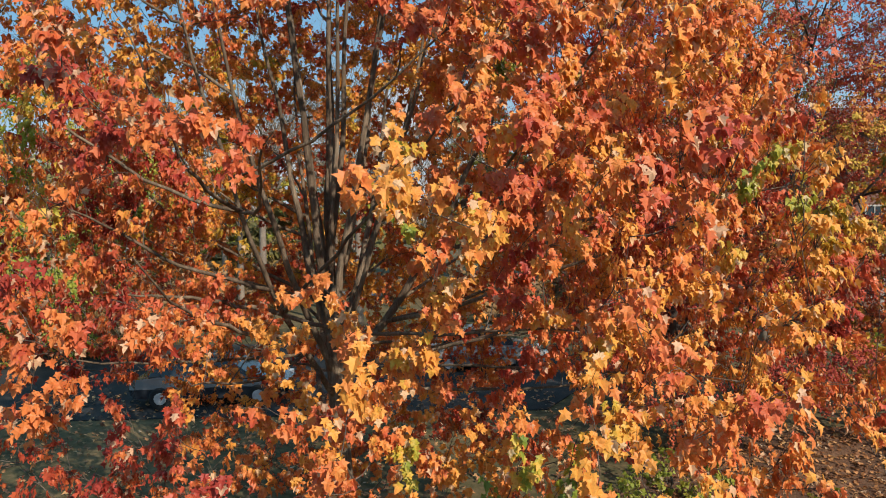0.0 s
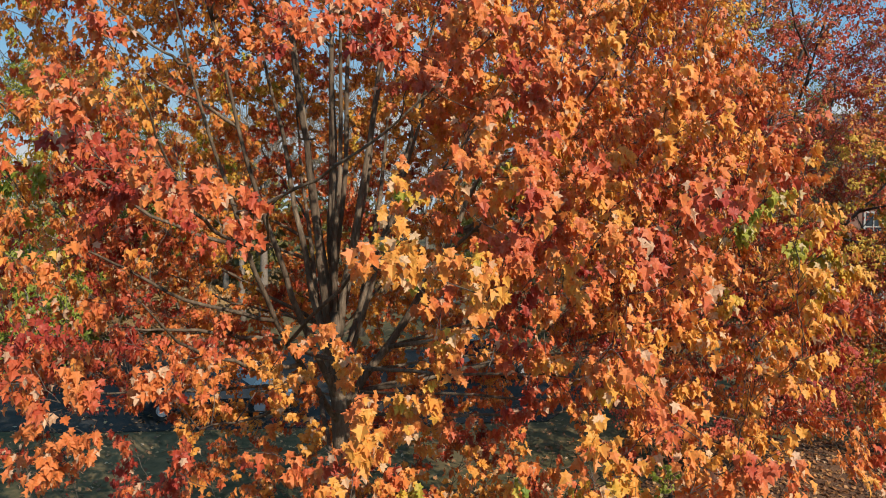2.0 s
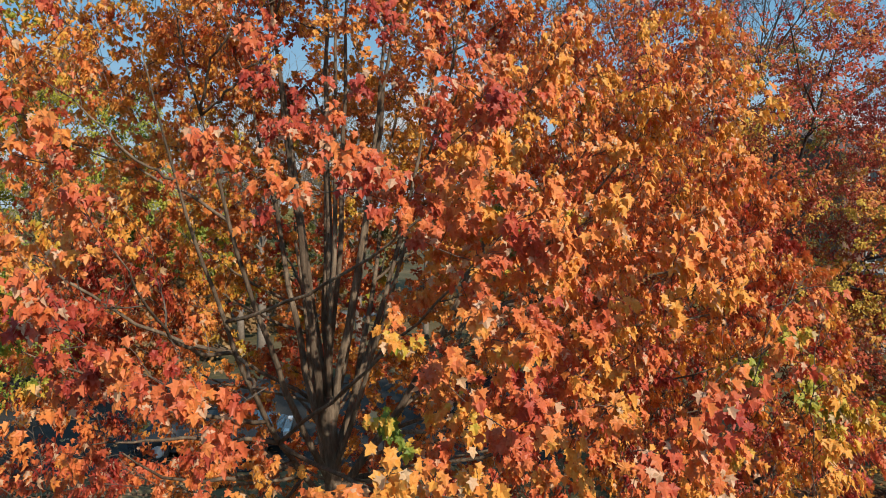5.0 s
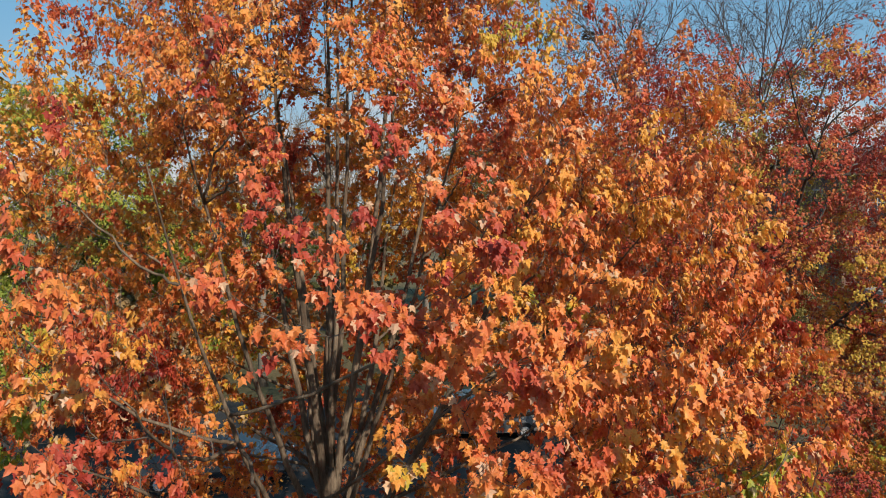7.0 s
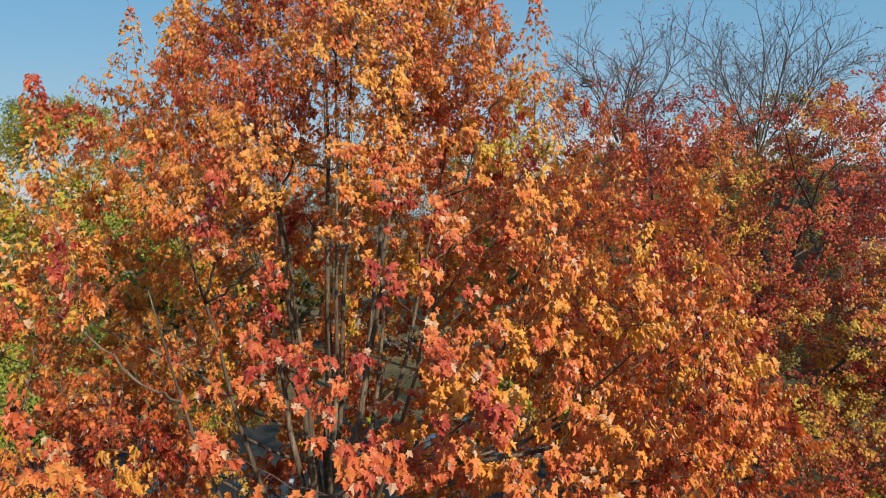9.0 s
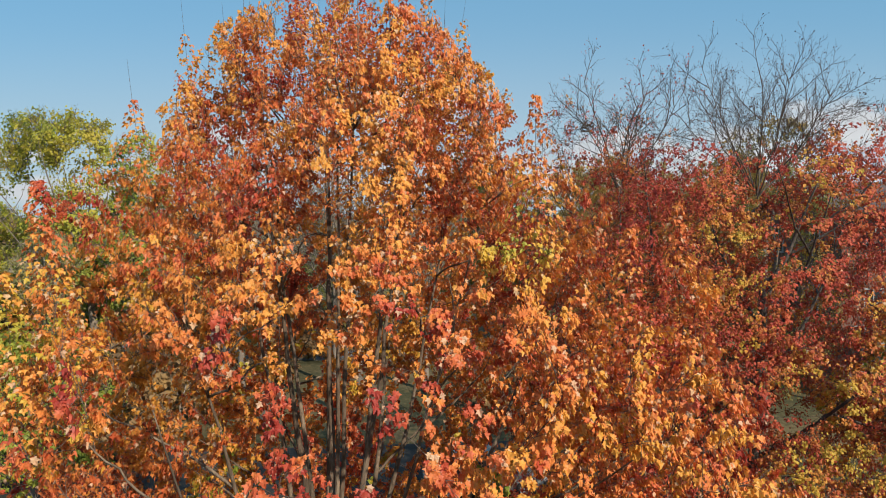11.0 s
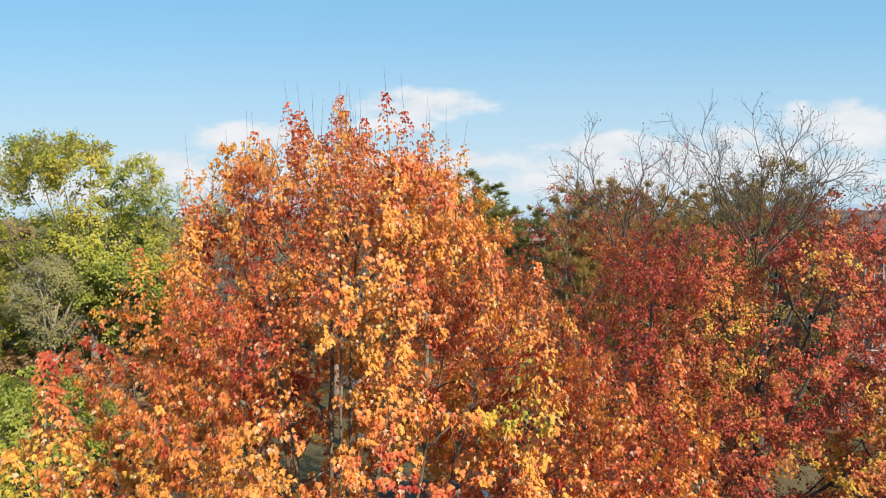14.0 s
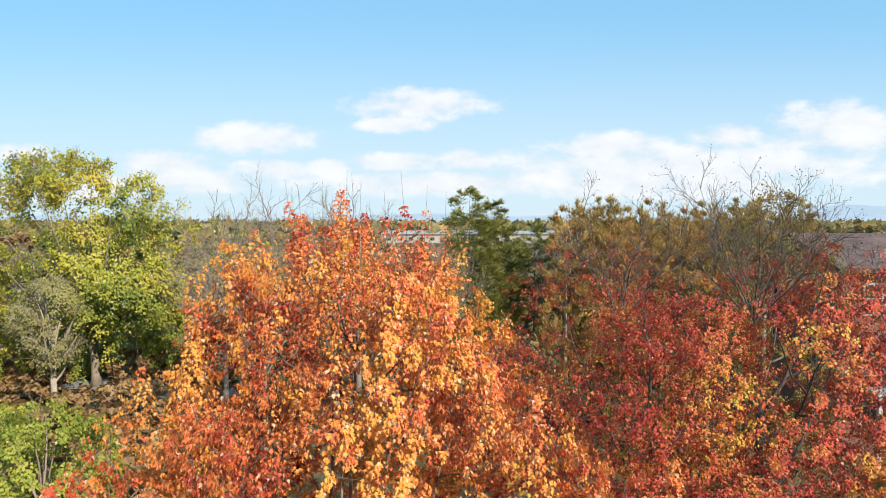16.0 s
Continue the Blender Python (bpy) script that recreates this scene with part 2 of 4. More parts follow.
m_dark = mottled("dark_bark", [(0.0, (0.03, 0.024, 0.02)), (0.5, (0.07, 0.056, 0.048)), (1.0, (0.15, 0.125, 0.105))], 3.0, bump=0.7, stretch=(1, 1, 0.22))
m_twig = mottled("twig_bark", [(0.0, (0.045, 0.033, 0.028)), (0.5, (0.10, 0.078, 0.062)), (1.0, (0.20, 0.165, 0.135))], 5.0, bump=0.3)
m_grey = mottled("bare_bark", [(0.0, (0.12, 0.095, 0.075)), (1.0, (0.30, 0.25, 0.20))], 1.5, bump=0.3)
m_ground = mottled("rough_grass", [(0.0, (0.035, 0.038, 0.016)), (0.35, (0.075, 0.068, 0.030)), (0.65, (0.15, 0.108, 0.052)), (1.0, (0.24, 0.165, 0.08))], 0.16, fine=4.0, bump=0.9, rough=0.95)
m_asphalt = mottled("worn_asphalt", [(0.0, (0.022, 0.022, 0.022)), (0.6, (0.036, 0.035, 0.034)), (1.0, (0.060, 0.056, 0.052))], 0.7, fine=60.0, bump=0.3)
m_path = mottled("gravel_path", [(0.0, (0.15, 0.15, 0.155)), (1.0, (0.29, 0.285, 0.28))], 0.6, fine=14.0, bump=0.5)
m_bed = mottled("mulch_bed", [(0.0, (0.05, 0.03, 0.02)), (0.5, (0.14, 0.075, 0.045)), (1.0, (0.26, 0.15, 0.09))], 1.2, fine=25.0, bump=0.9, rough=0.95)
# distance haze painted into the hill colour as pale blue-grey
m_hill = mottled("hazed_hill", [(0.0, (0.27, 0.34, 0.41)), (1.0, (0.34, 0.41, 0.48))], 0.01, fine=0.08, bump=0.2, rough=1.0)
m_nest = mottled("dry_stems", [(0.0, (0.05, 0.035, 0.025)), (1.0, (0.17, 0.12, 0.08))], 9.0, bump=0.5)

# ---- mesh tools ----
class Geo:
    """Collects vertices and faces for one mesh."""
    def __init__(self):
        self.v, self.loops, self.sizes, self.n = [], [], [], 0

    def add(self, verts, faces):
        self.v.append(np.asarray(verts, float))
        for f in faces:
            self.loops.append(np.asarray(f, np.int64) + self.n)
            self.sizes.append(np.array((len(f),)))
        self.n += len(verts)

    def add_even(self, verts, faces):
        """Many faces of one size, as an array."""
        self.v.append(verts)
        self.loops.append((faces + self.n).ravel())
        self.sizes.append(np.full(len(faces), faces.shape[1]))
        self.n += len(verts)

    def tube(self, pts, radii, sides=5, cap=True):
        pts = np.asarray(pts, float)
        k = len(pts)
        tan = np.gradient(pts, axis=0)
        tan /= np.linalg.norm(tan, axis=1)[:, None] + 1e-9
        ref = np.array((0.31, 0.87, 0.13)) if abs(tan[0][2]) > 0.6 else np.array((0.05, 0.08, 1.0))
        s = np.cross(tan, ref)
        s /= np.linalg.norm(s, axis=1)[:, None] + 1e-9
        c = np.cross(tan, s)
        a = np.arange(sides) * 2 * math.pi / sides
        ring = s[:, None, :] * np.cos(a)[None, :, None] + c[:, None, :] * np.sin(a)[None, :, None]
        v = (pts[:, None, :] + ring * np.asarray(radii)[:, None, None]).reshape(-1, 3)
        i, j = np.repeat(np.arange(k - 1), sides) * sides, np.tile(np.arange(sides), k - 1)
        j2 = (j + 1) % sides
        base = self.n
        self.add_even(v, np.stack([i + j, i + j2, i + sides + j2, i + sides + j], axis=1))
        if cap:
            self.loops.append(base + (k - 1) * sides + np.arange(sides))
            self.loops.append(base + np.arange(sides)[::-1])
            self.sizes.append(np.array((sides, sides)))

    def box(self, x0, y0, z0, x1, y1, z1):
        v = [(x, y, z) for z in (z0, z1) for y in (y0, y1) for x in (x0, x1)]
        self.add(v, [(0, 2, 3, 1), (4, 5, 7, 6), (0, 1, 5, 4), (2, 6, 7, 3), (0, 4, 6, 2), (1, 3, 7, 5)])

    def mesh(self, name, material, smooth=False):
        me = bpy.data.meshes.new(name)
        v, lo, si = np.concatenate(self.v), np.concatenate(self.loops), np.concatenate(self.sizes)
        me.vertices.add(len(v)), me.loops.add(len(lo)), me.polygons.add(len(si))
        me.vertices.foreach_set("co", v.astype(np.float32).ravel())
        me.loops.foreach_set("vertex_index", lo.astype(np.int32))
        me.polygons.foreach_set("loop_start", (np.cumsum(si) - si).astype(np.int32))
        me.polygons.foreach_set("use_smooth", np.full(len(si), smooth))
        me.materials.append(material)
        me.update(calc_edges=True)
        me.validate()
        return me


def part(name, geo, material, parent=None, label="", smooth=False, kind=""):
    ob = new(name, geo.mesh(name, material, smooth) if isinstance(geo, Geo) else geo)
    ob.parent = parent
    return tagged(ob, label, kind=kind)


def thing(name, label, category, group="", kind="", at=(0, 0, 0)):
    ob = new(name)
    ob.location = at
    ob.empty_display_size = 0.3
    return tagged(ob, label, category, group, kind)


# ---- leaves ----
def maple_blade(detail, curl):
    """Lobed leaf in its own plane: stalk at the origin, tip along +x, about one unit wide."""
    half = [(0.02, 0.05), (-0.13, 0.26), (0.06, 0.24), (0.12, 0.50), (0.24, 0.40), (0.40, 0.52), (0.44, 0.30), (0.56, 0.17), (0.74, 0.22), (0.74, 0.10)]
    if detail == 1:
        half = [(-0.06, 0.34), (0.15, 0.28), (0.42, 0.56), (0.48, 0.26), (0.70, 0.21)]
    elif detail == 0.5:
        half = [(0.02, 0.34), (0.42, 0.53), (0.50, 0.22)]
    elif detail == 0:
        half = [(0.32, 0.44)]
    rim = [(x, y) for x, y in half] + [(1.0, 0.0)] + [(x, -y) for x, y in reversed(half)] + ([(-0.02, 0.0)] if detail else [(0.0, 0.0)])
    pts = [(0.34, 0.0, 0.0)] + [(x, y, 0.0) for x, y in rim]
    v = np.array(pts)
    r2 = (v[:, 0] - 0.34) ** 2 + v[:, 1] ** 2
    v[:, 2] = curl[0] * np.abs(v[:, 1]) + curl[1] * r2 + curl[2] * v[:, 0] * v[:, 1]
    n = len(rim)
    f = [(0, 1 + i, 1 + (i + 1) % n) for i in range(n)]
    if detail == 2:                      # leaf stalk, joined at the blade's base
        b = len(v) - 1
        v = np.vstack([v, [(-0.55, 0.012, 0.16), (-0.55, -0.012, 0.16)]])
        f.append((b, len(v) - 1, len(v) - 2))
    return v, f


CURLS = [(0.3, -0.45, 0.0), (0.55, -0.6, 0.2), (-0.35, 0.3, -0.1), (0.1, -0.95, 0.3), (0.75, 0.15, -0.2)]
SPIKE = (np.array([(0, 0.05, 0), (1, 0.0, 0), (0, -0.05, 0), (0.75, 0.35, 0.1), (0.8, -0.32, -0.1), (0.65, 0.05, 0.3), (0.1, 0.0, 0.0)]),
         [(0, 2, 1), (0, 6, 3), (2, 4, 6), (0, 5, 2)])


def leaf_frames(tip, face):
    """Orthonormal frames with x along tip and z near face, one per leaf."""
    x = tip / (np.linalg.norm(tip, axis=1)[:, None] + 1e-9)
    y = np.cross(face, x)
    y /= np.linalg.norm(y, axis=1)[:, None] + 1e-9
    return np.stack([x, y, np.cross(x, y)], axis=2)


def scatter(geo, template, at, frames, size):
    v, f = template
    w = np.einsum("nij,kj->nki", frames, v) * size[:, None, None] + at[:, None, :]
    faces = np.array(f)[None, :, :] + (np.arange(len(at)) * len(v))[:, None, None]
    geo.add_even(w.reshape(-1, 3), faces.reshape(-1, 3))


# ---- trees ----
def bezier(a, b, c, n):
    t = np.linspace(0, 1, n)[:, None]
    return a * (1 - t) ** 2 + 2 * b * t * (1 - t) + c * t * t


def wobble(pts, rng, amp):
    k = len(pts)
    j = rng.normal(0, amp, (k, 3))
    j[0] = 0
    return pts + np.cumsum(j, axis=0) * 0.6


class Crown:
    """Outline of a crown: its half width by height, uneven round the axis."""
    def __init__(self, table, axis, lean, rng):
        self.z, self.r = [t[0] for t in table], [t[1] for t in table]
        self.axis, self.lean, self.ph = axis, lean, rng.uniform(0, 6.28, 3)

    def centre(self, z):
        k = (z - self.z[0]) / (self.z[-1] - self.z[0])
        return self.axis[0] + self.lean[0] * k, self.axis[1] + self.lean[1] * k

    def radius(self, z, a):
        r = np.interp(z, self.z, self.r)
        return r * (1 + 0.06 * math.sin(3 * a + 0.9 * z + self.ph[0]) + 0.06 * math.sin(5 * a - 1.3 * z + self.ph[1]) + 0.05 * math.sin(9 * a + 2.1 * z + self.ph[2]))

    def point(self, z, a, k):
        cx, cy = self.centre(z)
        r = self.radius(z, a) * k
        return np.array((cx + r * math.cos(a), cy + r * math.sin(a), z))

    def depth(self, p):
        cx, cy = self.centre(p[2])
        a = math.atan2(p[1] - cy, p[0] - cx)
        return math.hypot(p[0] - cx, p[1] - cy) / max(self.radius(p[2], a), 0.05)


def grow(seed, base, table, lean, fork, leaders, targets, twigs, leaf_size, template_ids, detail, trunk_r, keep=None, leafy=None,
         twig_len=(0.25, 0.6), node_gap=0.07, inner=0.55, clump=0.5, gap=-0.12, droop=0.8, shoots=0, straight=False, up=0.45, twig_r=0.006, axis=None, limb_r=(0.30, 0.56), fine=True, rise=(0.1, 1.2), dense_top=None, spread=(0.35, 0.85), mains=0,
         bunch=None, noise_scale=None, limb_most=0.034, leaf_spread=0.9, shrink=1.0, plumes=()):
    """Grows a broadleaf or needle tree and returns its trunk, limbs, twig mesh and the places of its leaves."""
    rng = np.random.default_rng(seed)
    base = np.array(base, float)
    crown = Crown(table, axis or base[:2], lean, rng)
    top = table[-1][0]
    trunk, limbs, twig_geo = Geo(), [], Geo()
    ztop = top - 0.4 if straight else fork[1]
    hs = np.linspace(0, ztop, 10)
    spine = np.array([(*(base[:2] + np.array(lean) * 0.7 * h / top), base[2] + h) for h in hs])
    spine[1:, :2] += np.cumsum(rng.normal(0, 0.012 * trunk_r / 0.14, (9, 2)), axis=0)
    tr = trunk_r * (1 - 0.95 * hs / ztop) if straight else trunk_r * (1 - 0.45 * hs / ztop)
    tr[0] *= 1.5
    trunk.tube(spine, np.maximum(tr, 0.02), 10)
    nodes, widths = [], []
    for i, h in enumerate(hs):
        if h >= fork[0] or straight:
            nodes.append(spine[i]), widths.append(tr[i])
    stems, stem_w = [], []
    for i in range(mains):
        # main stems bow out of the fork and then climb
        k = (i + 0.5) / mains
        zt = table[0][0] + (top - table[0][0]) * (0.97 - 0.42 * k)
        tip = crown.point(zt, i * 2.399 + rng.normal(0, 0.25), 0.3 + 0.5 * k ** 0.7)
        h0 = fork[1] - (fork[1] - fork[0]) * k
        start = np.array([np.interp(h0, hs, spine[:, q]) for q in range(3)])
        mid = start + (tip - start) * np.array((0.62, 0.62, 0.40)) + rng.normal(0, 0.1, 3)
        pts = wobble(bezier(start, mid, tip, 18), rng, 0.03)
        rad = trunk_r * rng.uniform(0.20, 0.36) * (1 - np.linspace(0, 1, 18)) ** 0.9 + min(0.009, twig_r * 1.6)
        g = Geo()
        g.tube(pts, rad, 8)
        limbs.append(g)
        nodes.extend(pts[3:]), widths.extend(rad[3:])
        stems.extend(pts[1:15]), stem_w.extend(rad[1:15])
    for i in range(leaders):
        k = (i + 0.5) / leaders
        zt = table[0][0] + (top - table[0][0]) * ((0.12 + 0.84 * k) if mains else (0.28 + 0.72 * k ** 0.8))
        a = i * 2.399 + rng.normal(0, 0.3)
        tip = crown.point(zt, a, rng.uniform(*spread) if k > 0.5 else rng.uniform(0.7, 0.95))
        r0 = trunk_r * rng.uniform(*limb_r)
        if mains:
            nd = np.array(stems)
            dist = np.linalg.norm(nd - tip, axis=1)
            cost = dist + 1.5 * np.maximum(0, 0.55 * dist - (tip[2] - nd[:, 2])) + rng.uniform(0, 0.8, len(nd))
            j = int(np.argmin(cost))
            start, r0 = nd[j], max(0.012, min(stem_w[j] * 0.75, limb_most, r0))
            mid = start + (tip - start) * np.array((0.55, 0.55, 0.40)) + rng.normal(0, 0.16, 3)
        else:
            h0 = fork[0] + (fork[1] - fork[0]) * min(1, k * 1.15)
            start = np.array([np.interp(h0, hs, spine[:, q]) for q in range(3)])
            mid = start + (tip - start) * np.array((0.5, 0.5, 0.5 if k > 0.4 else 0.36)) + rng.normal(0, 0.12, 3)
        pts = wobble(bezier(start, mid, tip, 14), rng, 0.032 if mains else 0.025)
        rad = r0 * (1 - np.linspace(0, 1, 14)) ** 0.8 + min(0.008, twig_r * 1.3)
        g = Geo()
        g.tube(pts, rad, 7)
        limbs.append(g)
        nodes.extend(pts[3:]), widths.extend(rad[3:])
    cap_n = len(nodes) + targets * 6
    tree_pts, tree_w, count = np.zeros((cap_n, 3)), np.zeros(cap_n), len(nodes)
    tree_pts[:count], tree_w[:count] = nodes, widths
    at, tipd, face = [], [], []
    zs = np.linspace(table[0][0], top, 60)
    area = np.interp(zs, crown.z, crown.r) + 0.25
    if dense_top:
        area[zs > dense_top[0]] *= dense_top[1]
    area /= area.sum()
    tips = []
    tries = 0
    while len(tips) < targets and tries < targets * 6:
        tries += 1
        z = rng.choice(zs, p=area) + rng.uniform(-0.1, 0.1)
        k = math.sqrt(rng.uniform(inner * inner, 1))
        p = crown.point(min(z, top), rng.uniform(0, 2 * math.pi), k)
        q = Vector(p) * clump if noise_scale is None else Vector([p[i] * noise_scale[i] for i in range(3)])
        if noise.noise(q + Vector((seed, 0, 0))) < gap:
            continue
        if keep and not keep(p, k, rng):
            continue
        tips.append(p)
    # inner tips first, so that outer ones can branch off them
    hub = np.array((*base[:2], fork[1]))
    tips.sort(key=lambda p: np.linalg.norm(p - hub) + (0 if straight else 0.4 * (p[2] - hub[2])))
    for p in tips:
        nd = tree_pts[:count]
        dist = np.linalg.norm(nd - p, axis=1)
        below = p[2] - nd[:, 2]
        cost = dist + 1.2 * np.maximum(0, up * dist - below) + 0.2 * rng.random(count)
        j = int(np.argmin(cost))
        s, L = nd[j].copy(), dist[j]
        out = np.array((p[0] - base[0], p[1] - base[1], 0.0))
        out /= np.linalg.norm(out) + 1e-6
        mid = s + (p - s) * np.array((0.56, 0.56, 0.42)) + rng.normal(0, 0.05 * L, 3)
        n = 7
        pts = wobble(bezier(s, mid, p, n), rng, 0.015)
        r0 = max(twig_r, min(tree_w[j] * 0.72, twig_r * 1.3 + 0.006 * L))
        rad = r0 + (twig_r * 0.7 - r0) * np.linspace(0, 1, n)
        twig_geo.tube(pts, rad, 4, cap=False)
        tree_pts[count:count + 3], tree_w[count:count + 3] = pts[2::2], rad[2::2]
        count += 3
        along = (p - s) / (L + 1e-6)
        for q in range(twigs):
            f = rng.uniform(0.35, 1.0)
            i0 = f * (n - 1)
            b = pts[int(i0)] * (1 - i0 % 1) + pts[min(n - 1, int(i0) + 1)] * (i0 % 1)
            way = out * 0.45 + along * 0.5 + np.array((0, 0, rng.uniform(*rise))) + rng.normal(0, 0.45, 3)
            way /= np.linalg.norm(way)
            tl = rng.uniform(*twig_len)
            e = b + way * tl
            if crown.depth(e) > 1.12:
                e = b + way * tl * 0.5
            bare = leafy is not None and rng.random() > leafy(e)
            if bare and q > twigs * 0.55:
                continue
            m2 = (b + e) / 2 + np.array((0, 0, 0.06 * tl))
            tp = bezier(b, m2, e + np.array((0, 0, -0.12 * tl)), 3)
            if fine:
                twig_geo.tube(tp, [twig_r, twig_r * 0.7, twig_r * 0.35], 3, cap=False)
            if bare:
                continue
            if bunch:
                # leaves crowd at the twig's end and hang from it, facing out together
                m = int(rng.integers(*bunch))
                i1 = rng.uniform(0.2, 1.0, m) ** 0.7 * 1.999
                k0 = i1.astype(int)
                c = tp[k0] * (1 - (i1 - k0))[:, None] + tp[k0 + 1] * (i1 - k0)[:, None]
                o = out * 0.7 + way * 0.4 + rng.normal(0, 0.6, (m, 3))
                o[:, 2] = 0
                o /= np.linalg.norm(o, axis=1)[:, None] + 1e-6
                c = c + o * leaf_size * leaf_spread * rng.uniform(0.2, 1.1, (m, 1))
                c[:, 2] -= leaf_size * leaf_spread * rng.uniform(-0.2, 1.2, m)
                tdir = o * rng.uniform(0.15, 0.8, (m, 1))
                tdir[:, 2] -= droop * rng.uniform(0.5, 1.4, m)
                fdir = out * rng.uniform(0.4, 1.0) + np.array((0, 0, rng.uniform(0.25, 0.8))) + rng.normal(0, 0.25, 3) + rng.normal(0, 0.22, (m, 3))
                at.append(c), tipd.append(tdir), face.append(fdir)
                continue
            i1 = np.repeat(np.arange(tl * 0.15, tl, node_gap), 2) / tl * 2
            k0 = np.minimum(i1.astype(int), 1)
            c = tp[k0] * (1 - (i1 - k0))[:, None] + tp[k0 + 1] * (i1 - k0)[:, None]
            m = len(c)
            o = out * 0.7 + way * 0.35 + rng.normal(0, 0.55, (m, 3))
            o[:, 2] = 0
            o /= np.linalg.norm(o, axis=1)[:, None] + 1e-6
            tdir = o * rng.uniform(0.25, 1.0, (m, 1))
            tdir[:, 2] -= droop * rng.uniform(0.3, 1.3, m)
            fdir = o * rng.uniform(0.1, 1.0, (m, 1)) + rng.normal(0, 0.3, (m, 3))
            fdir[:, 2] += rng.uniform(0.2, 1.0, m)
            at.append(c + o * leaf_size * 0.55), tipd.append(tdir), face.append(fdir)
    for i in range(shoots + len(plumes)):
        # upright leader shoots: a tapering plume of leaves below, bare at the tip
        z0 = table[0][0] + (top - table[0][0]) * (0.62 + 0.28 * rng.random() ** 0.8)
        b = crown.point(z0, rng.uniform(0, 6.28), rng.uniform(0.2, 1.0))
        tl = rng.uniform(0.8, 1.75)
        wide = 0.27
        if i >= shoots:
            px, py, z0, z1, wide = plumes[i - shoots]
            b, tl = np.array((px, py, z0)), z1 - z0
        e = b + np.array((rng.normal(0, 0.12), rng.normal(0, 0.12), tl))
        tp = wobble(bezier(b, (b + e) / 2, e, 6), rng, 0.008)
        twig_geo.tube(tp, [twig_r, twig_r * 0.9, twig_r * 0.8, twig_r * 0.7, twig_r * 0.6, twig_r * 0.4], 3, cap=False)
        full = rng.uniform(0.5, 0.85)
        if i >= shoots:
            full = 1.0
        m = int(tl * full * 150 * (wide / 0.27) ** 1.5)
        f = rng.random(m) ** 1.15 * full
        o = rng.normal(0, 1, (m, 3))
        o[:, 2] = 0
        o /= np.linalg.norm(o, axis=1)[:, None] + 1e-6
        off = leaf_size * 0.4 + wide * (1 - f / full) ** 0.8 * rng.random(m) ** 0.6
        at.append(b + (e - b) * f[:, None] + o * off[:, None])
        tipd.append(o * rng.uniform(0.2, 0.8, (m, 1)) + np.stack([np.zeros(m), np.zeros(m), -rng.uniform(0.2, 1.1, m)], axis=1))
        face.append(o + np.stack([np.zeros(m), np.zeros(m), rng.uniform(0.2, 1.0, m)], axis=1) + rng.normal(0, 0.3, (m, 3)))
    at, tipd, face = (np.concatenate(q) if q else np.zeros((0, 3)) for q in (at, tipd, face))
    size = leaf_size * rng.uniform(0.65, 1.2, len(at)) * np.interp(at[:, 2], (0.55 * top, 0.8 * top), (1.0, shrink))
    frames = leaf_frames(tipd, face) if len(at) else None
    kind = rng.integers(0, len(template_ids), len(at))
    return dict(trunk=trunk, limbs=limbs, twigs=twig_geo, at=at, frames=frames, size=size, kind=kind, detail=detail, ids=template_ids)


def bare_spray(geo, start, way, length, radius, level, rng, ends, least=0.003):
    """Leafless branch that forks again and again into fine twigs."""
    n = 7 if level > 1 else 4
    way = way / np.linalg.norm(way)
    side = rng.normal(0, 0.22, 3)
    end = start + way * length
    end[2] += 0.06 * length
    pts = wobble(bezier(start, start + way * length * 0.5 + side * length * 0.3, end, n), rng, 0.022 * length)
    rad = radius * (1 - 0.78 * np.linspace(0, 1, n))
    geo.tube(pts, rad, 5 if level > 1 else 3, cap=False)
    if level == 0:
        ends.append(pts[-1])
        return
    turn = rng.uniform(0, 6.28)
    count = (0, 4, 6, 7)[level]
    for i in range(count):
        f = 0.22 + 0.78 * (i + rng.uniform(0.1, 0.9)) / count
        j = f * (n - 1)
        p = pts[int(j)] * (1 - j % 1) + pts[min(n - 1, int(j) + 1)] * (j % 1)
        turn += 2.4
        off = np.cross(way, (math.cos(turn), math.sin(turn), 0.35))
        off /= np.linalg.norm(off) + 1e-6
        w = way * rng.uniform(0.7, 1.1) + off * rng.uniform(0.5, 1.0) + np.array((0, 0, 0.18))
        bare_spray(geo, p, w, length * rng.uniform(0.34, 0.55) * (1.15 - 0.4 * f), max(least, radius * 0.55), level - 1, rng, ends, least)


def crown_mesh(t, use=None, detail=None, g=None):
    g = g or Geo()
    detail = t["detail"] if detail is None else detail
    for i, c in enumerate(t["ids"]):
        pick = t["kind"] == i
        if use is not None:
            pick &= use
        if pick.any():
            tpl = SPIKE if detail < 0 else maple_blade(detail, CURLS[c])
            scatter(g, tpl, t["at"][pick], t["frames"][pick], t["size"][pick])
    return g


def plant(name, label, category, t, bark, twig_mat, leaf_mat, group="", crown_name="crown"):
    root = thing(name, label, category, group)
    part("trunk", t["trunk"], bark, root, smooth=True)
    for g in t["limbs"]:
        part("limb", g, bark, root, smooth=True)
    part("twig_growth", t["twigs"], twig_mat, root, kind="stuff")
    if len(t["at"]):
        part(crown_name, crown_mesh(t), leaf_mat, root, kind="stuff")
    return root

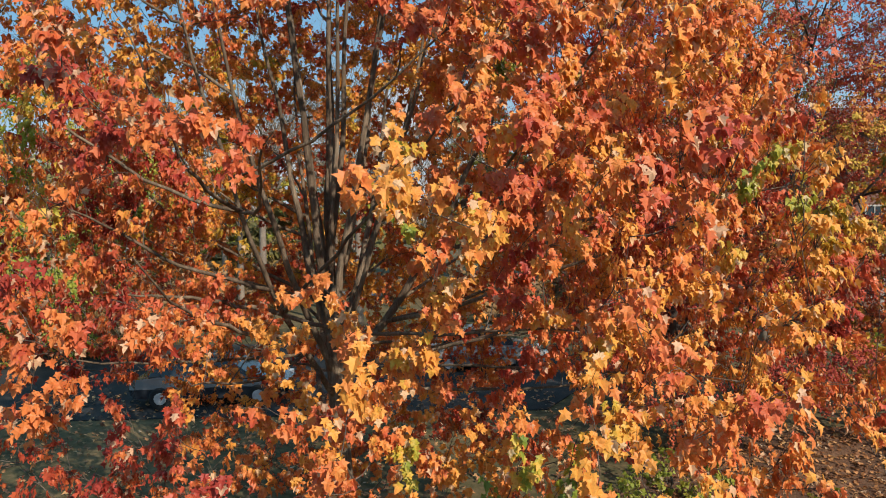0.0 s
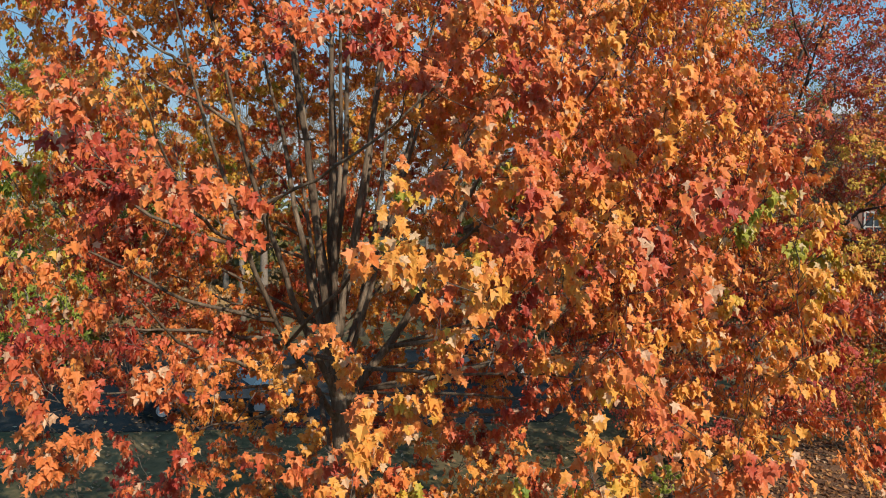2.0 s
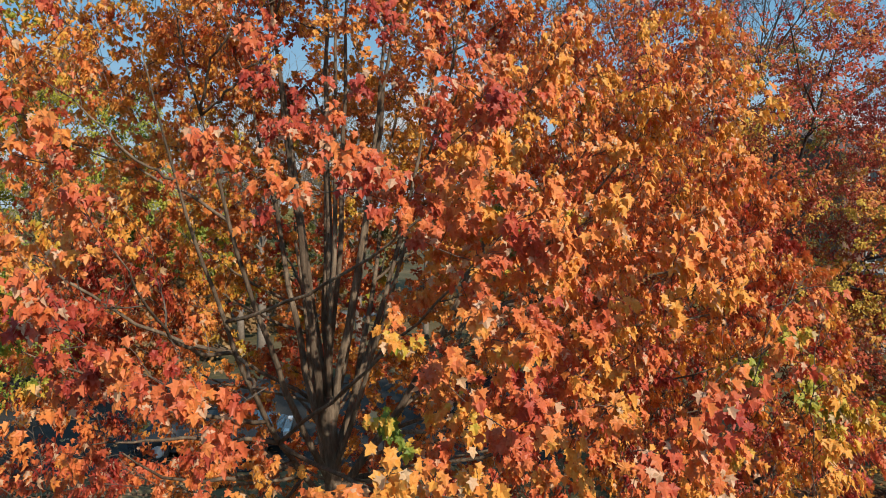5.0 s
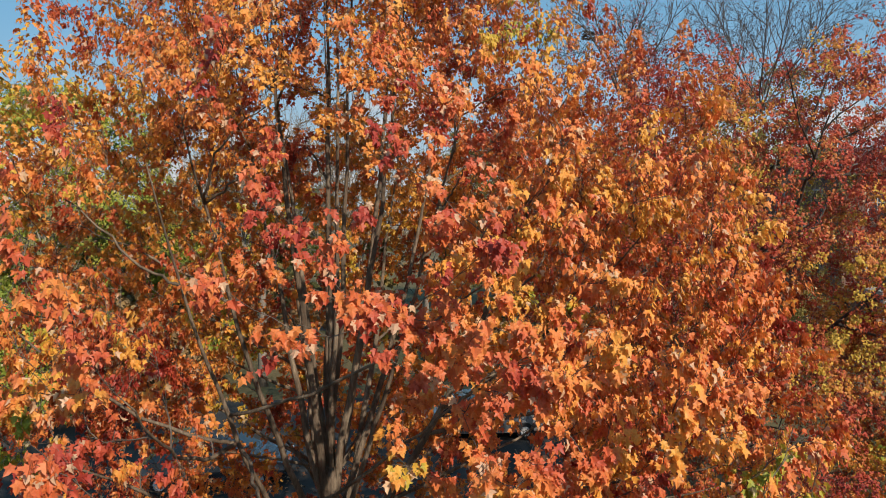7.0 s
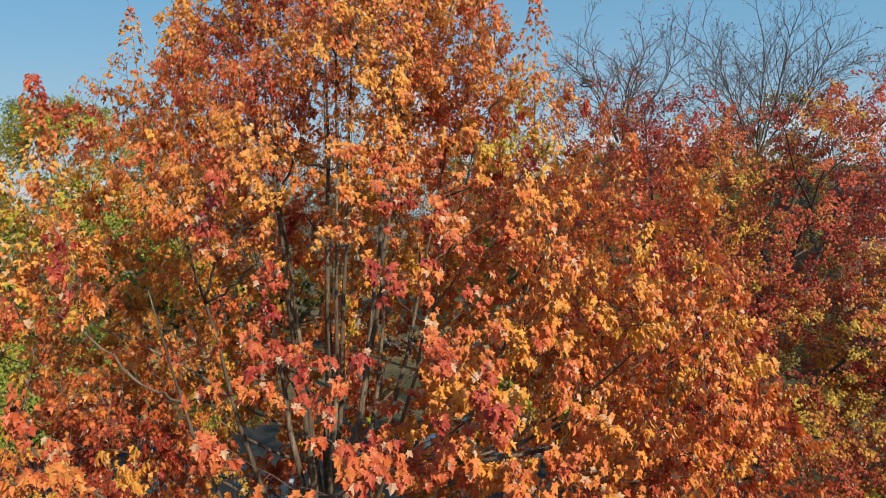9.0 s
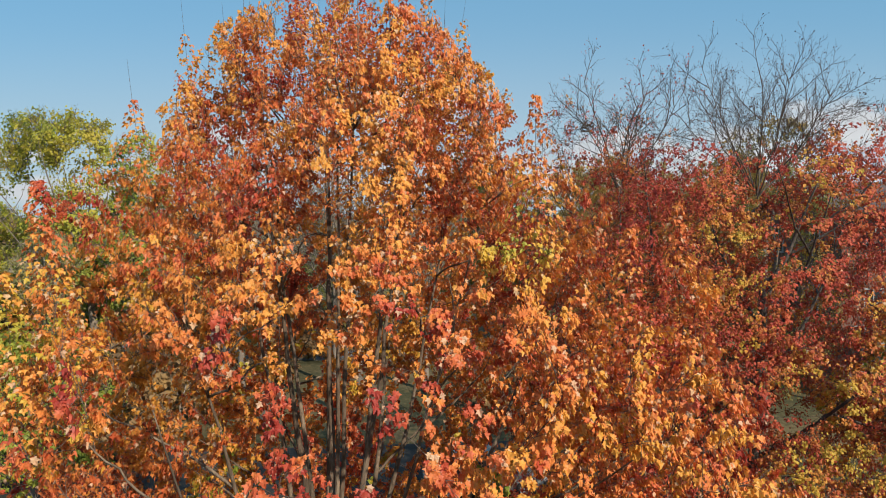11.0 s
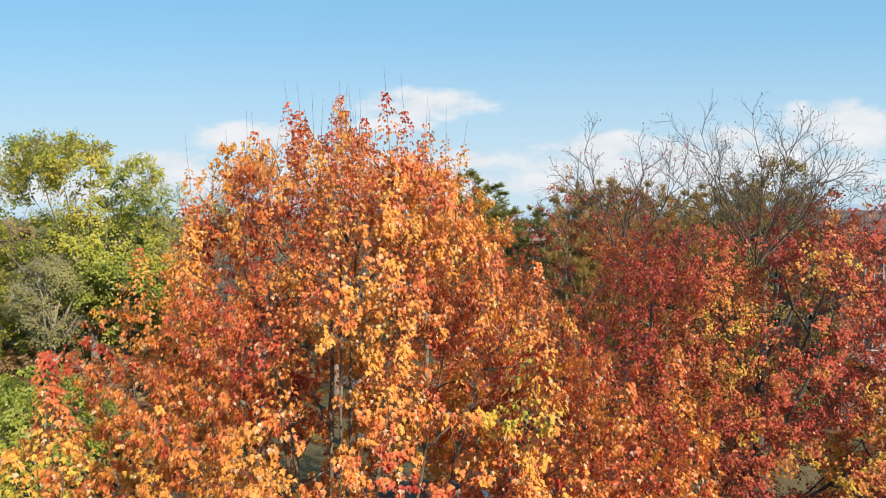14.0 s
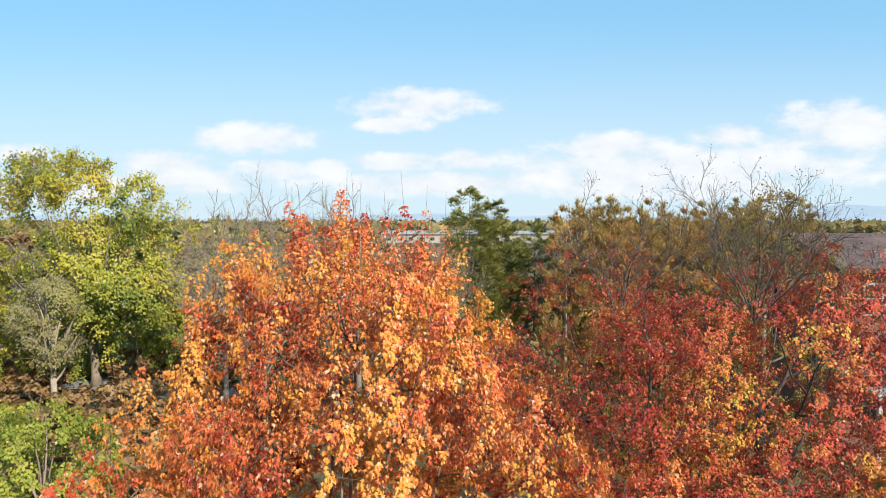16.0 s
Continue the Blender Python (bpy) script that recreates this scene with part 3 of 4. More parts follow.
# ---- ground ----
def sheet(name, x0, y0, x1, y1, n, material, z, amp=0.0, label="", category="ground", bump_scale=0.2):
    g = Geo()
    xs, ys = np.linspace(x0, x1, n), np.linspace(y0, y1, n)
    v = [(x, y, z + amp * noise.noise(Vector((x * bump_scale, y * bump_scale, 3.0)))) for y in ys for x in xs]
    g.add(v, [(j * n + i, j * n + i + 1, (j + 1) * n + i + 1, (j + 1) * n + i) for j in range(n - 1) for i in range(n - 1)])
    return tagged(part(name, g, material), label, category, kind="structure")


sheet("ground", -2600, -400, 2600, 4500, 90, m_ground, 0.0, label="rough tan and green grass with weeds and bare soil", category="ground")


def slab(name, pts, z, thick, material, label, category):
    g = Geo()
    k = len(pts)
    v = [(x, y, z + thick) for x, y in pts] + [(x, y, z) for x, y in pts]
    g.add(v, [tuple(range(k))] + [(i, k + i, k + (i + 1) % k, (i + 1) % k) for i in range(k)])
    return tagged(part(name, g, material), label, category, kind="structure")


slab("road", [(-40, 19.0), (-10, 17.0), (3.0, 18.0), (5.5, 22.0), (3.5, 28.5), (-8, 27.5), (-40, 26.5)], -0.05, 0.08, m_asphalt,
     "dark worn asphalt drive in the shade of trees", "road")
slab("leaf_bed", [(1.2, 8.6), (5.0, 7.6), (12.0, 8.2), (15.0, 12.0), (12.0, 16.0), (7.0, 16.8), (4.2, 13.4)], -0.05, 0.10, m_bed,
     "brown mulch bed under fallen maple leaves", "ground")
cl = [(-60, 44.0), (-42, 47.5), (-34, 49.8), (-27, 50.3), (-21, 48.2), (-14, 46.8), (4, 46.0)]
slab("path", [(x, y + 1.6) for x, y in cl] + [(x, y - 1.6) for x, y in reversed(cl)], -0.05, 0.09, m_path, "pale grey gravel path through rough grass", "path")

# ---- the orange maple ----
def maple_gap(p, k, rng):
    if p[1] < 3.2:
        return False
    if p[0] < -1.5 and p[2] < 4.3 and rng.random() < 0.5:
        return False
    # the skirt ends higher over the leaf bed
    if p[0] > 1.0 and p[2] < 3.6 + 0.6 * noise.noise(Vector((p[0], p[1], 2.0))):
        return False
    if -1.5 < p[0] < 1.3 and p[2] < 4.6 and p[1] < 5.4 and rng.random() < 0.55:
        return False
    # thinner in front of the stems, where the limbs show, and on the sheltered far side
    if -2.3 < p[0] < -0.6 and 4.7 < p[2] < 7.2 and p[1] < 7.0:
        return rng.random() < (0.42 if k > 0.9 else 0.15)
    if -3.4 < p[0] < -0.4 and 4.7 < p[2] < 8.8 and p[1] < 7.6 and k < 0.9:
        return rng.random() < 0.2
    if -2.0 < p[0] < 0.5 and 8.0 < p[2] < 10.2 and p[1] < 8.0 and k < 0.9:
        return rng.random() < 0.35
    if p[1] > 9.6 and p[2] < 10.5:
        return rng.random() < 0.97
    # upright plumes with shaded clefts between them near the top
    if p[2] > 8.6 and k > 0.6 and noise.noise(Vector((p[0] * 1.35, p[1] * 1.35, p[2] * 0.28))) < -0.07:
        return False
    if p[2] > 11.6 and p[2] > 12.55 + 1.5 * noise.noise(Vector((p[0] * 1.9 + 3.0, p[1] * 1.9, 5.0))):
        return False
    return True


MAPLE_CROWN = [(2.0, 2.4), (2.6, 4.2), (3.6, 5.0), (4.6, 5.3), (5.6, 5.3), (6.6, 5.1), (7.6, 4.75), (8.4, 4.4), (9.0, 4.05), (9.5, 3.7),
               (10.0, 3.25), (10.7, 2.8), (11.4, 2.45), (12.2, 2.05), (12.7, 1.75), (13.1, 1.3), (13.4, 0.9), (13.6, 0.4)]
t = grow(11, (-1.15, 8.2, 0), MAPLE_CROWN, (-1.5, 1.5), (3.0, 4.6), 84, 4300, 5, 0.072, (0, 1, 2, 3, 4), 1, 0.17, keep=maple_gap, shoots=95,
         axis=(-0.1, 8.0), limb_r=(0.09, 0.18), inner=0.42, gap=-0.24, clump=0.9, shrink=0.68, dense_top=(9.0, 1.5), twig_len=(0.1, 0.34), twig_r=0.0036, droop=1.1, rise=(-0.1, 1.1), mains=16, bunch=(7, 15), limb_most=0.028,
         plumes=[(-3.85, 6.5, 8.5, 10.5, 0.46), (-4.2, 6.3, 8.0, 9.6, 0.45), (-1.6, 9.6, 11.6, 13.7, 0.42), (-1.9, 9.1, 11.4, 13.1, 0.4), (-0.95, 9.5, 11.6, 13.35, 0.38), (-0.4, 9.3, 11.4, 12.95, 0.4),
                 (-2.95, 9.2, 11.2, 12.75, 0.42), (2.9, 7.8, 8.4, 10.3, 0.38), (2.1, 7.2, 8.4, 10.0, 0.4), (0.95, 6.7, 9.6, 11.4, 0.4), (-3.2, 7.8, 10.2, 11.75, 0.45), (0.2, 8.8, 10.6, 12.2, 0.42)])
maple = thing("maple_tree", "tall maple in full orange and red autumn leaf on rough grass", "tree")
part("trunk", t["trunk"], m_bark, maple, "grey-brown furrowed bark", smooth=True)
for g in t["limbs"]:
    part("limb", g, m_bark, maple, smooth=True)
part("twig_growth", t["twigs"], m_twig, maple, kind="stuff")
near = np.where((t["at"][:, 1] < 4.1) & (np.abs(t["at"][:, 0]) < 2.6))[0]
near = np.random.default_rng(3).permutation(near)[:280]
rest = np.ones(len(t["at"]), bool)
rest[near] = False
clear = (t["at"][:, 1] < 6.0) | ((t["at"][:, 2] > 9.4) & (t["at"][:, 1] < 8.6))
crown_ob = part("crown", crown_mesh(t, rest & ~clear, 0.5, crown_mesh(t, rest & clear)), m_maple, maple, "orange, red and yellow-green lobed leaves", kind="stuff")
blades = []
for c in CURLS:
    g = Geo()
    g.add(*maple_blade(2, c))
    blades.append(g.mesh("leaf", m_maple_one))
for i in near:
    ob = part("leaf", blades[t["kind"][i]], None, crown_ob)
    m = Matrix.Identity(4)
    for a in range(3):
        for b in range(3):
            m[a][b] = t["frames"][i][a][b] * t["size"][i]
        m[a][3] = t["at"][i][a]
    ob.matrix_basis = m

# ---- the two red maples behind ----
def tint_top(p):
    return max(0.0, min(1.0, 1 - (p[2] - min(12.4, max(10.8, 11.0 + 0.5 * (p[0] - 8.0)))) / 1.0))


def bare_top(root, seed, foot, limbs, reach, lift, bud_mat, bark):
    """Leafless upper crown: forking limbs that fan out of one fork, with a few dry leaves at the tips."""
    rng = np.random.default_rng(seed)
    ends = []
    for i in range(limbs):
        a = i * 2.399 + rng.normal(0, 0.2)
        k = math.sqrt((i + 0.5) / limbs)
        way = np.array((math.cos(a) * k * reach, math.sin(a) * k * reach, 1.0))
        g = Geo()
        bare_spray(g, np.array(foot) + way * rng.uniform(0.0, 0.5), way, lift * rng.uniform(0.75, 1.1), 0.021, 3, rng, ends)
        part("limb", g, bark, root, smooth=True)
    ends = np.array(ends)
    ends = ends[rng.random(len(ends)) < 0.5]
    g = Geo()
    n = len(ends)
    scatter(g, maple_blade(0, CURLS[1]), ends, leaf_frames(rng.normal(0, 0.5, (n, 3)) + (0, 0, -0.8), rng.normal(0, 1, (n, 3))), rng.uniform(0.02, 0.05, n))
    part("dry_leaves", g, bud_mat, root, "few dark dry leaves left on the twigs", kind="stuff")


t = grow(23, (8.1, 16.4, 0), [(1.4, 2.6), (2.6, 4.8), (5, 5.6), (7, 5.8), (9, 5.4), (10.5, 4.6), (11.6, 4.0), (12.6, 3.0), (13.0, 1.4)], (0.3, -0.4), (2.6, 8.6),
         24, 2100, 6, 0.066, (0, 1, 2, 3), 0, 0.19, limb_r=(0.13, 0.24), leafy=tint_top, inner=0.4, mains=7,
         twig_len=(0.2, 0.55), shoots=0, twig_r=0.0042, up=0.4, rise=(-0.1, 0.5), gap=-0.13, noise_scale=(0.42, 0.42, 1.1), spread=(0.5, 1.0), bunch=(8, 15), leaf_spread=1.5, droop=0.7)
red = plant("red_maple", "crimson maple with a bare branching top", "tree", t, m_dark, m_twig, m_crimson, "red maples")
bare_top(red, 231, (7.9, 16.1, 10.6), 12, 1.0, 3.0, m_dry, m_twig)
t = grow(29, (5.7, 14.4, 0), [(1.4, 2.0), (3, 2.9), (6, 3.3), (8, 3.4), (10, 3.2), (11.2, 2.6), (12.2, 1.9), (12.9, 0.8)], (-2.0, 0.8), (2.2, 7.6),
         14, 1000, 6, 0.064, (0, 1, 2, 3), 0, 0.15, limb_r=(0.16, 0.3), leafy=lambda p: 1.0 if p[2] < 11.2 else max(0.15, 1 - (p[2] - 11.2) / 1.2), inner=0.4, mains=6,
         twig_len=(0.25, 0.6), shoots=0, twig_r=0.0045, up=0.5, rise=(-0.1, 0.7), gap=-0.04, noise_scale=(0.5, 0.5, 1.1), bunch=(8, 14), leaf_spread=1.5, droop=0.7)
red = plant("red_maple", "smaller dark red maple with thinning upper twigs", "tree", t, m_dark, m_dark, m_wine, "red maples")
bare_top(red, 291, (4.2, 15.1, 10.7), 7, 0.8, 2.1, m_wine, m_twig)
# added tree: fills out the big red maple's right side and covers the house
t = grow(37, (13.7, 17.6, 0), [(1.2, 1.8), (3, 3.0), (6, 3.6), (9, 3.3), (10.8, 2.4), (11.8, 1.2), (12.2, 0.5)], (0.2, 0), (2.0, 6.5),
         10, 560, 6, 0.07, (0, 1, 2, 3), 0, 0.14, limb_r=(0.16, 0.3), inner=0.4, mains=5, twig_len=(0.2, 0.55), twig_r=0.0045, up=0.4, rise=(-0.1, 0.5), gap=-0.12,
         noise_scale=(0.45, 0.45, 1.1), bunch=(8, 15), leaf_spread=1.5, droop=0.7)
plant("red_maple", "added crimson maple that continues the big one's right side", "tree", t, m_dark, m_twig, m_crimson, "red maples")
t = grow(31, (12.2, 15.0, 0), [(0.6, 1.8), (1.6, 2.9), (3.5, 3.4), (5.5, 3.0), (7.2, 1.8), (8.0, 0.5)], (0.2, 0), (1.2, 5.0),
         10, 220, 6, 0.12, (0, 1, 2, 3), 0, 0.1, limb_r=(0.2, 0.4), inner=0.4, twig_len=(0.3, 0.7), node_gap=0.095, twig_r=0.006)
plant("golden_maple", "low maple with golden-yellow leaves", "tree", t, m_dark, m_dark, m_gold)

# ---- green and yellow trees ----
LOBES = [((-30.3, 50, 16.2), (4.0, 3.6, 2.3)), ((-23.7, 50, 14.6), (2.9, 3.0, 1.9)), ((-34.0, 50, 14.8), (2.8, 3.0, 2.0)), ((-26.2, 49.5, 7.6), (6.8, 4.6, 4.6)),
         ((-34.0, 49, 7.2), (4.0, 4.0, 4.6)), ((-26.5, 51, 12.2), (5.6, 3.0, 1.3))]


def in_lobes(p, k, rng):
    return any(sum(((p[i] - c[i]) / h[i]) ** 2 for i in range(3)) < 1 + 0.5 * noise.noise(Vector(p) * 0.7) for c, h in LOBES)


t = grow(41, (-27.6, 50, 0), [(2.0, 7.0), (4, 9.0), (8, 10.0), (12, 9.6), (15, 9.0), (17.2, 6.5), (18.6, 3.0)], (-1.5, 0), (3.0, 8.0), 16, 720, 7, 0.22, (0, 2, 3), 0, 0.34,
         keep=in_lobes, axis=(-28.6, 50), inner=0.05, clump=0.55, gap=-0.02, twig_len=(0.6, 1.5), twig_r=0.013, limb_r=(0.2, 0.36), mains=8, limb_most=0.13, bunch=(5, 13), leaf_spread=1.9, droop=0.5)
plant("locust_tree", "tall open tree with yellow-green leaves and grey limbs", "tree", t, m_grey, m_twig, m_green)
t = grow(43, (-38.5, 47, 0), [(0.8, 3.0), (3, 5.0), (7, 5.6), (11, 4.5), (13.8, 2.0)], (0, 0), (2.0, 8), 8, 150, 7, 0.36, (0, 2, 3), 0, 0.3, inner=0.35, clump=0.25, gap=-0.1,
         twig_len=(0.7, 1.4), node_gap=0.22, twig_r=0.02, fine=False)
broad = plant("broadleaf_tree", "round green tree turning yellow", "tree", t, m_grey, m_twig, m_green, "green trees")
for x, y, s, rz in [(-22, 58, 0.92, 1.0), (-43, 44, 0.8, 2.2), (-20.5, 68, 0.85, 3.9), (-33, 64, 0.95, 0.4)]:
    c = copy_thing(broad, Matrix.Translation((x, y, 0)) @ Matrix.Rotation(rz, 4, "Z") @ Matrix.Diagonal((s, s, s, 1)) @ Matrix.Translation((38.5, -47, 0)))
t = grow(47, (-27.2, 44, 0), [(3.0, 0.8), (5, 2.3), (7, 2.5), (8.6, 1.6), (9.3, 0.4)], (0, 0), (1.6, 4.6), 12, 210, 7, 0.16, (0, 2), 0, 0.24, inner=0.2, twig_len=(0.5, 1.0), bunch=(3, 8), leaf_spread=2.0, twig_r=0.012,
         leafy=lambda p: 0.7)
pollard = plant("pollard_tree", "stout pale trunk with thin olive twigs", "tree", t, m_pale, m_pale, m_feather)
t = grow(53, (-16.2, 25.2, 0), [(0.3, 2.4), (1.5, 3.2), (3.2, 3.1), (4.8, 2.2), (5.9, 0.6)], (0, 0), (0.3, 2.0), 8, 300, 6, 0.15, (0, 1, 2), 0, 0.10, inner=0.5, gap=-0.5, twig_len=(0.3, 0.7), bunch=(5, 10), leaf_spread=1.6, twig_r=0.01, fine=False)
lime = plant("bush", "dense light green bush beside the drive", "bush", t, m_grey, m_twig, m_lime, "green bushes")
for x, y, s, rz in [(-22, 31, 0.7, 2.0), (-34, 43, 0.95, 1.0), (-31.5, 53, 1.2, 2.6), (-22.5, 53.5, 1.0, 5.0), (-37.5, 47.5, 1.15, 3.3)]:
    copy_thing(lime, Matrix.Translation((x, y, 0)) @ Matrix.Rotation(rz, 4, "Z") @ Matrix.Diagonal((s, s, s, 1)) @ Matrix.Translation((16.2, -25.2, 0)))

# ---- brown scrub on the rough ground ----
t = grow(57, (0, 0, 0), [(0.1, 1.2), (0.8, 1.7), (1.7, 1.5), (2.5, 0.5)], (0, 0), (0.1, 0.9), 5, 40, 5, 0.28, (0, 2), 0, 0.05, inner=0.3, gap=-0.5, twig_len=(0.3, 0.7), node_gap=0.16, twig_r=0.01, fine=False, rise=(0.6, 1.8))
scrub = plant("scrub_bush", "brown dry scrub bush on rough grass", "bush", t, m_grey, m_twig, m_rust, "brown scrub")
scrub.location = (-15, 36, 0)
srng = np.random.default_rng(58)
for x, y in [(-18, 33), (-20, 39), (-13, 31), (-17, 44), (-11, 39), (-9, 46), (-19, 52), (-3, 43), (3, 34), (7, 31), (9, 42), (12, 31), (-13, 53), (1, 47), (15, 34), (-33, 50), (-22, 47.5), (-25, 53), (-37, 53), (-40, 41), (-20.5, 27.5), (-23.5, 34), (-19, 30), (-14, 26.5), (-25, 38.5), (-16, 33.5), (-22.5, 42), (-28, 39.5), (-30, 45.5), (-18, 37)]:
    s = srng.uniform(0.7, 1.35)
    copy_thing(scrub, Matrix.Translation((x, y, 0)) @ Matrix.Rotation(srng.uniform(0, 6), 4, "Z") @ Matrix.Diagonal((s * 1.2, s * 1.2, s, 1)))

# ---- bare grey trees ----
bare = thing("bare_tree", "leafless grey-brown tree with fine upright twigs", "tree", "bare trees")
rng, ends = np.random.default_rng(59), []
g = Geo()
spine = wobble(bezier(np.array((-8.6, 30, 0)), np.array((-8.5, 30, 3.5)), np.array((-8.7, 30.1, 7.5)), 9), rng, 0.03)
g.tube(spine, np.linspace(0.24, 0.11, 9), 9)
part("trunk", g, m_grey, bare, smooth=True)
for i in range(13):
    g = Geo()
    k = math.sqrt((i + 0.5) / 13)
    bare_spray(g, spine[-1 - int(3 * k)], np.array((math.cos(i * 2.399) * k * 0.75, math.sin(i * 2.399) * k * 0.75, 1.0)), rng.uniform(5.0, 6.8) * (1.05 - 0.2 * k), 0.052, 3, rng, ends, 0.007)
    part("limb", g, m_grey, bare, smooth=True)
ends = np.array(ends)
ends = ends[(rng.random(len(ends)) < 0.35) & (ends[:, 2] < 12.5)]
g = Geo()
n = len(ends)
scatter(g, maple_blade(0, CURLS[1]), ends, leaf_frames(rng.normal(0, 0.5, (n, 3)) + (0, 0, -0.8), rng.normal(0, 1, (n, 3))), rng.uniform(0.08, 0.16, n))
part("dry_leaves", g, m_rust, bare, "few brown leaves left low in the crown", kind="stuff")
for x, y, s, rz in [(-4.2, 31.5, 0.97, 2.1), (-11.5, 36, 0.9, 4.0), (-1.0, 37, 0.86, 5.2), (-6.5, 38, 0.95, 1.2), (-14.5, 42, 0.9, 3.0)]:
    copy_thing(bare, Matrix.Translation((x, y, 0)) @ Matrix.Rotation(rz, 4, "Z") @ Matrix.Diagonal((s, s, s, 1)) @ Matrix.Translation((8.6, -30, 0)))

# ---- evergreens ----
t = grow(61, (2.2, 53, 0), [(2.5, 1.8), (5, 2.4), (8, 2.7), (11, 2.5), (13, 2.0), (14.6, 1.2), (15.5, 0.4)], (0, 0), (2, 15), 0, 270, 7, 0.45, (0,), -1, 0.2, inner=0.25, clump=0.8, gap=-0.35, straight=True,
         twig_len=(0.4, 0.9), node_gap=0.2, droop=-0.4, up=0.0, twig_r=0.02, fine=False, noise_scale=(0.6, 0.6, 1.3))
pine = plant("pine_tree", "dark green pine with ragged boughs", "tree", t, m_grey, m_twig, m_pine, "pines")
for x, y, s, rz in [(4.4, 53.8, 0.94, 2.0), (8.1, 56, 0.82, 4.4), (6.2, 58.0, 0.72, 5.2), (-13.5, 68, 0.8, 1.0), (26, 70, 0.85, 3.0)]:
    copy_thing(pine, Matrix.Translation((x, y, 0)) @ Matrix.Rotation(rz, 4, "Z") @ Matrix.Diagonal((s, s, s, 1)) @ Matrix.Translation((-2.2, -53, 0)))
t = grow(67, (12, 52, 0), [(0.4, 1.6), (3, 2.1), (7, 2.1), (10.5, 1.8), (13, 1.2), (14.1, 0.5)], (0, 0), (1, 13), 0, 190, 6, 0.48, (0,), -1, 0.18, inner=0.35, clump=0.7, gap=-0.9, rise=(0.8, 2.2), straight=True,
         twig_len=(0.4, 0.9), node_gap=0.26, droop=-1.6, up=0.9, twig_r=0.02, fine=False)
cedar = plant("cedar_tree", "narrow olive-green cedar in a dense row", "tree", t, m_grey, m_twig, m_cedar, "cedar row")
rng = np.random.default_rng(5)
for i in range(17):
    x, y, s = 9.8 + 1.25 * i + rng.normal(0, 0.35), 51 + rng.normal(0, 1.6), rng.uniform(0.93, 1.05)
    if i == 1:
        continue
    copy_thing(cedar, Matrix.Translation((x, y, 0)) @ Matrix.Rotation(rng.uniform(0, 6), 4, "Z") @ Matrix.Diagonal((s, s, s, 1)) @ Matrix.Translation((-12, -52, 0)))

# ---- rusty woods between and beyond ----
t = grow(71, (0, 0, 0), [(1.0, 2.6), (3, 3.8), (6, 4.2), (9, 3.2), (10.8, 1.2)], (0, 0), (1.5, 5), 3, 36, 5, 0.95, (0, 2), 0, 0.2, inner=0.35, clump=0.3, gap=-0.1, twig_len=(0.7, 1.5), node_gap=0.4, twig_r=0.03, fine=False)
rusty = plant("autumn_tree", "brown and olive tree of the far wood", "tree", t, m_grey, m_twig, m_rust, "far wood")
rusty.location = (34, 60, 0)
t = grow(73, (0, 0, 0), [(1.0, 2.6), (3, 4.0), (6, 4.6), (9, 3.6), (11.4, 1.2)], (0, 0), (1.5, 5), 3, 36, 5, 0.95, (0, 2), 0, 0.2, inner=0.35, clump=0.3, gap=-0.1, twig_len=(0.7, 1.5), node_gap=0.4, twig_r=0.03, fine=False)
olive = plant("autumn_tree", "olive-green tree of the far wood", "tree", t, m_grey, m_twig, m_olive, "far wood")
olive.location = (42, 74, 0)
for i in range(58):
    y = 85 + 230 * ((i * 0.618) % 1)
    x = (-0.8 + 1.6 * ((i + 0.5) / 58)) * y
    s = rng.uniform(0.6, 0.9) * (1.0 if abs(x / y - 0.08) > 0.16 else 0.72)
    copy_thing((rusty, olive)[i % 2], Matrix.Translation((x, y, 0)) @ Matrix.Rotation(rng.uniform(0, 6), 4, "Z") @ Matrix.Diagonal((s * 1.5, s * 1.5, s, 1)))
for x, y, s in [(31, 54, 1.0), (37, 58, 1.05), (26, 46, 0.8), (44, 62, 1.1), (22, 60, 1.05), (14, 62, 0.95), (-13, 46, 0.7), (-17, 56, 0.75), (-7, 50, 0.7), (11, 37, 0.55), (15.5, 40, 0.6), (5, 40, 0.5)]:
    copy_thing((rusty, olive)[int(x) % 2], Matrix.Translation((x, y, 0)) @ Matrix.Rotation(x, 4, "Z") @ Matrix.Diagonal((s, s, s, 1)))

# ---- canopy of the woods towards the horizon ----
g = Geo()
n = 9000
wy = 330 + 1500 * rng.random(n) ** 1.6
wx = rng.uniform(-0.9, 0.9, n) * wy
keepw = ~((np.abs(wx - 25) < 62) & (wy < 352))
at = np.stack([wx, wy, rng.uniform(1.0, 8.5, n)], axis=1)[keepw]
n = len(at)
scatter(g, maple_blade(0, (0.3, -0.4, 0.1)), at, leaf_frames(rng.normal(0, 1, (n, 3)), rng.normal(0, 0.6, (n, 3)) + (0, -0.6, 0.7)), rng.uniform(5.0, 9.0, n))
tagged(part("far_woods", g, m_olive), "olive and brown woods towards the horizon", "woods", kind="stuff")

t = grow(97, (14.3, 28, 0), [(3.0, 2.0), (6, 3.0), (10, 3.2), (12.5, 2.6), (14.0, 1.6), (14.6, 0.5)], (0, 0), (2.5, 9), 12, 420, 6, 0.1, (0, 2, 3), 0, 0.2, limb_r=(0.14, 0.25), inner=0.25,
         clump=0.6, gap=-0.1, twig_len=(0.3, 0.8), twig_r=0.007, bunch=(5, 12), leaf_spread=2.0, mains=5, limb_most=0.06)
plant("olive_tree", "olive-brown tree thinning behind the red maples", "tree", t, m_grey, m_twig, m_moss)

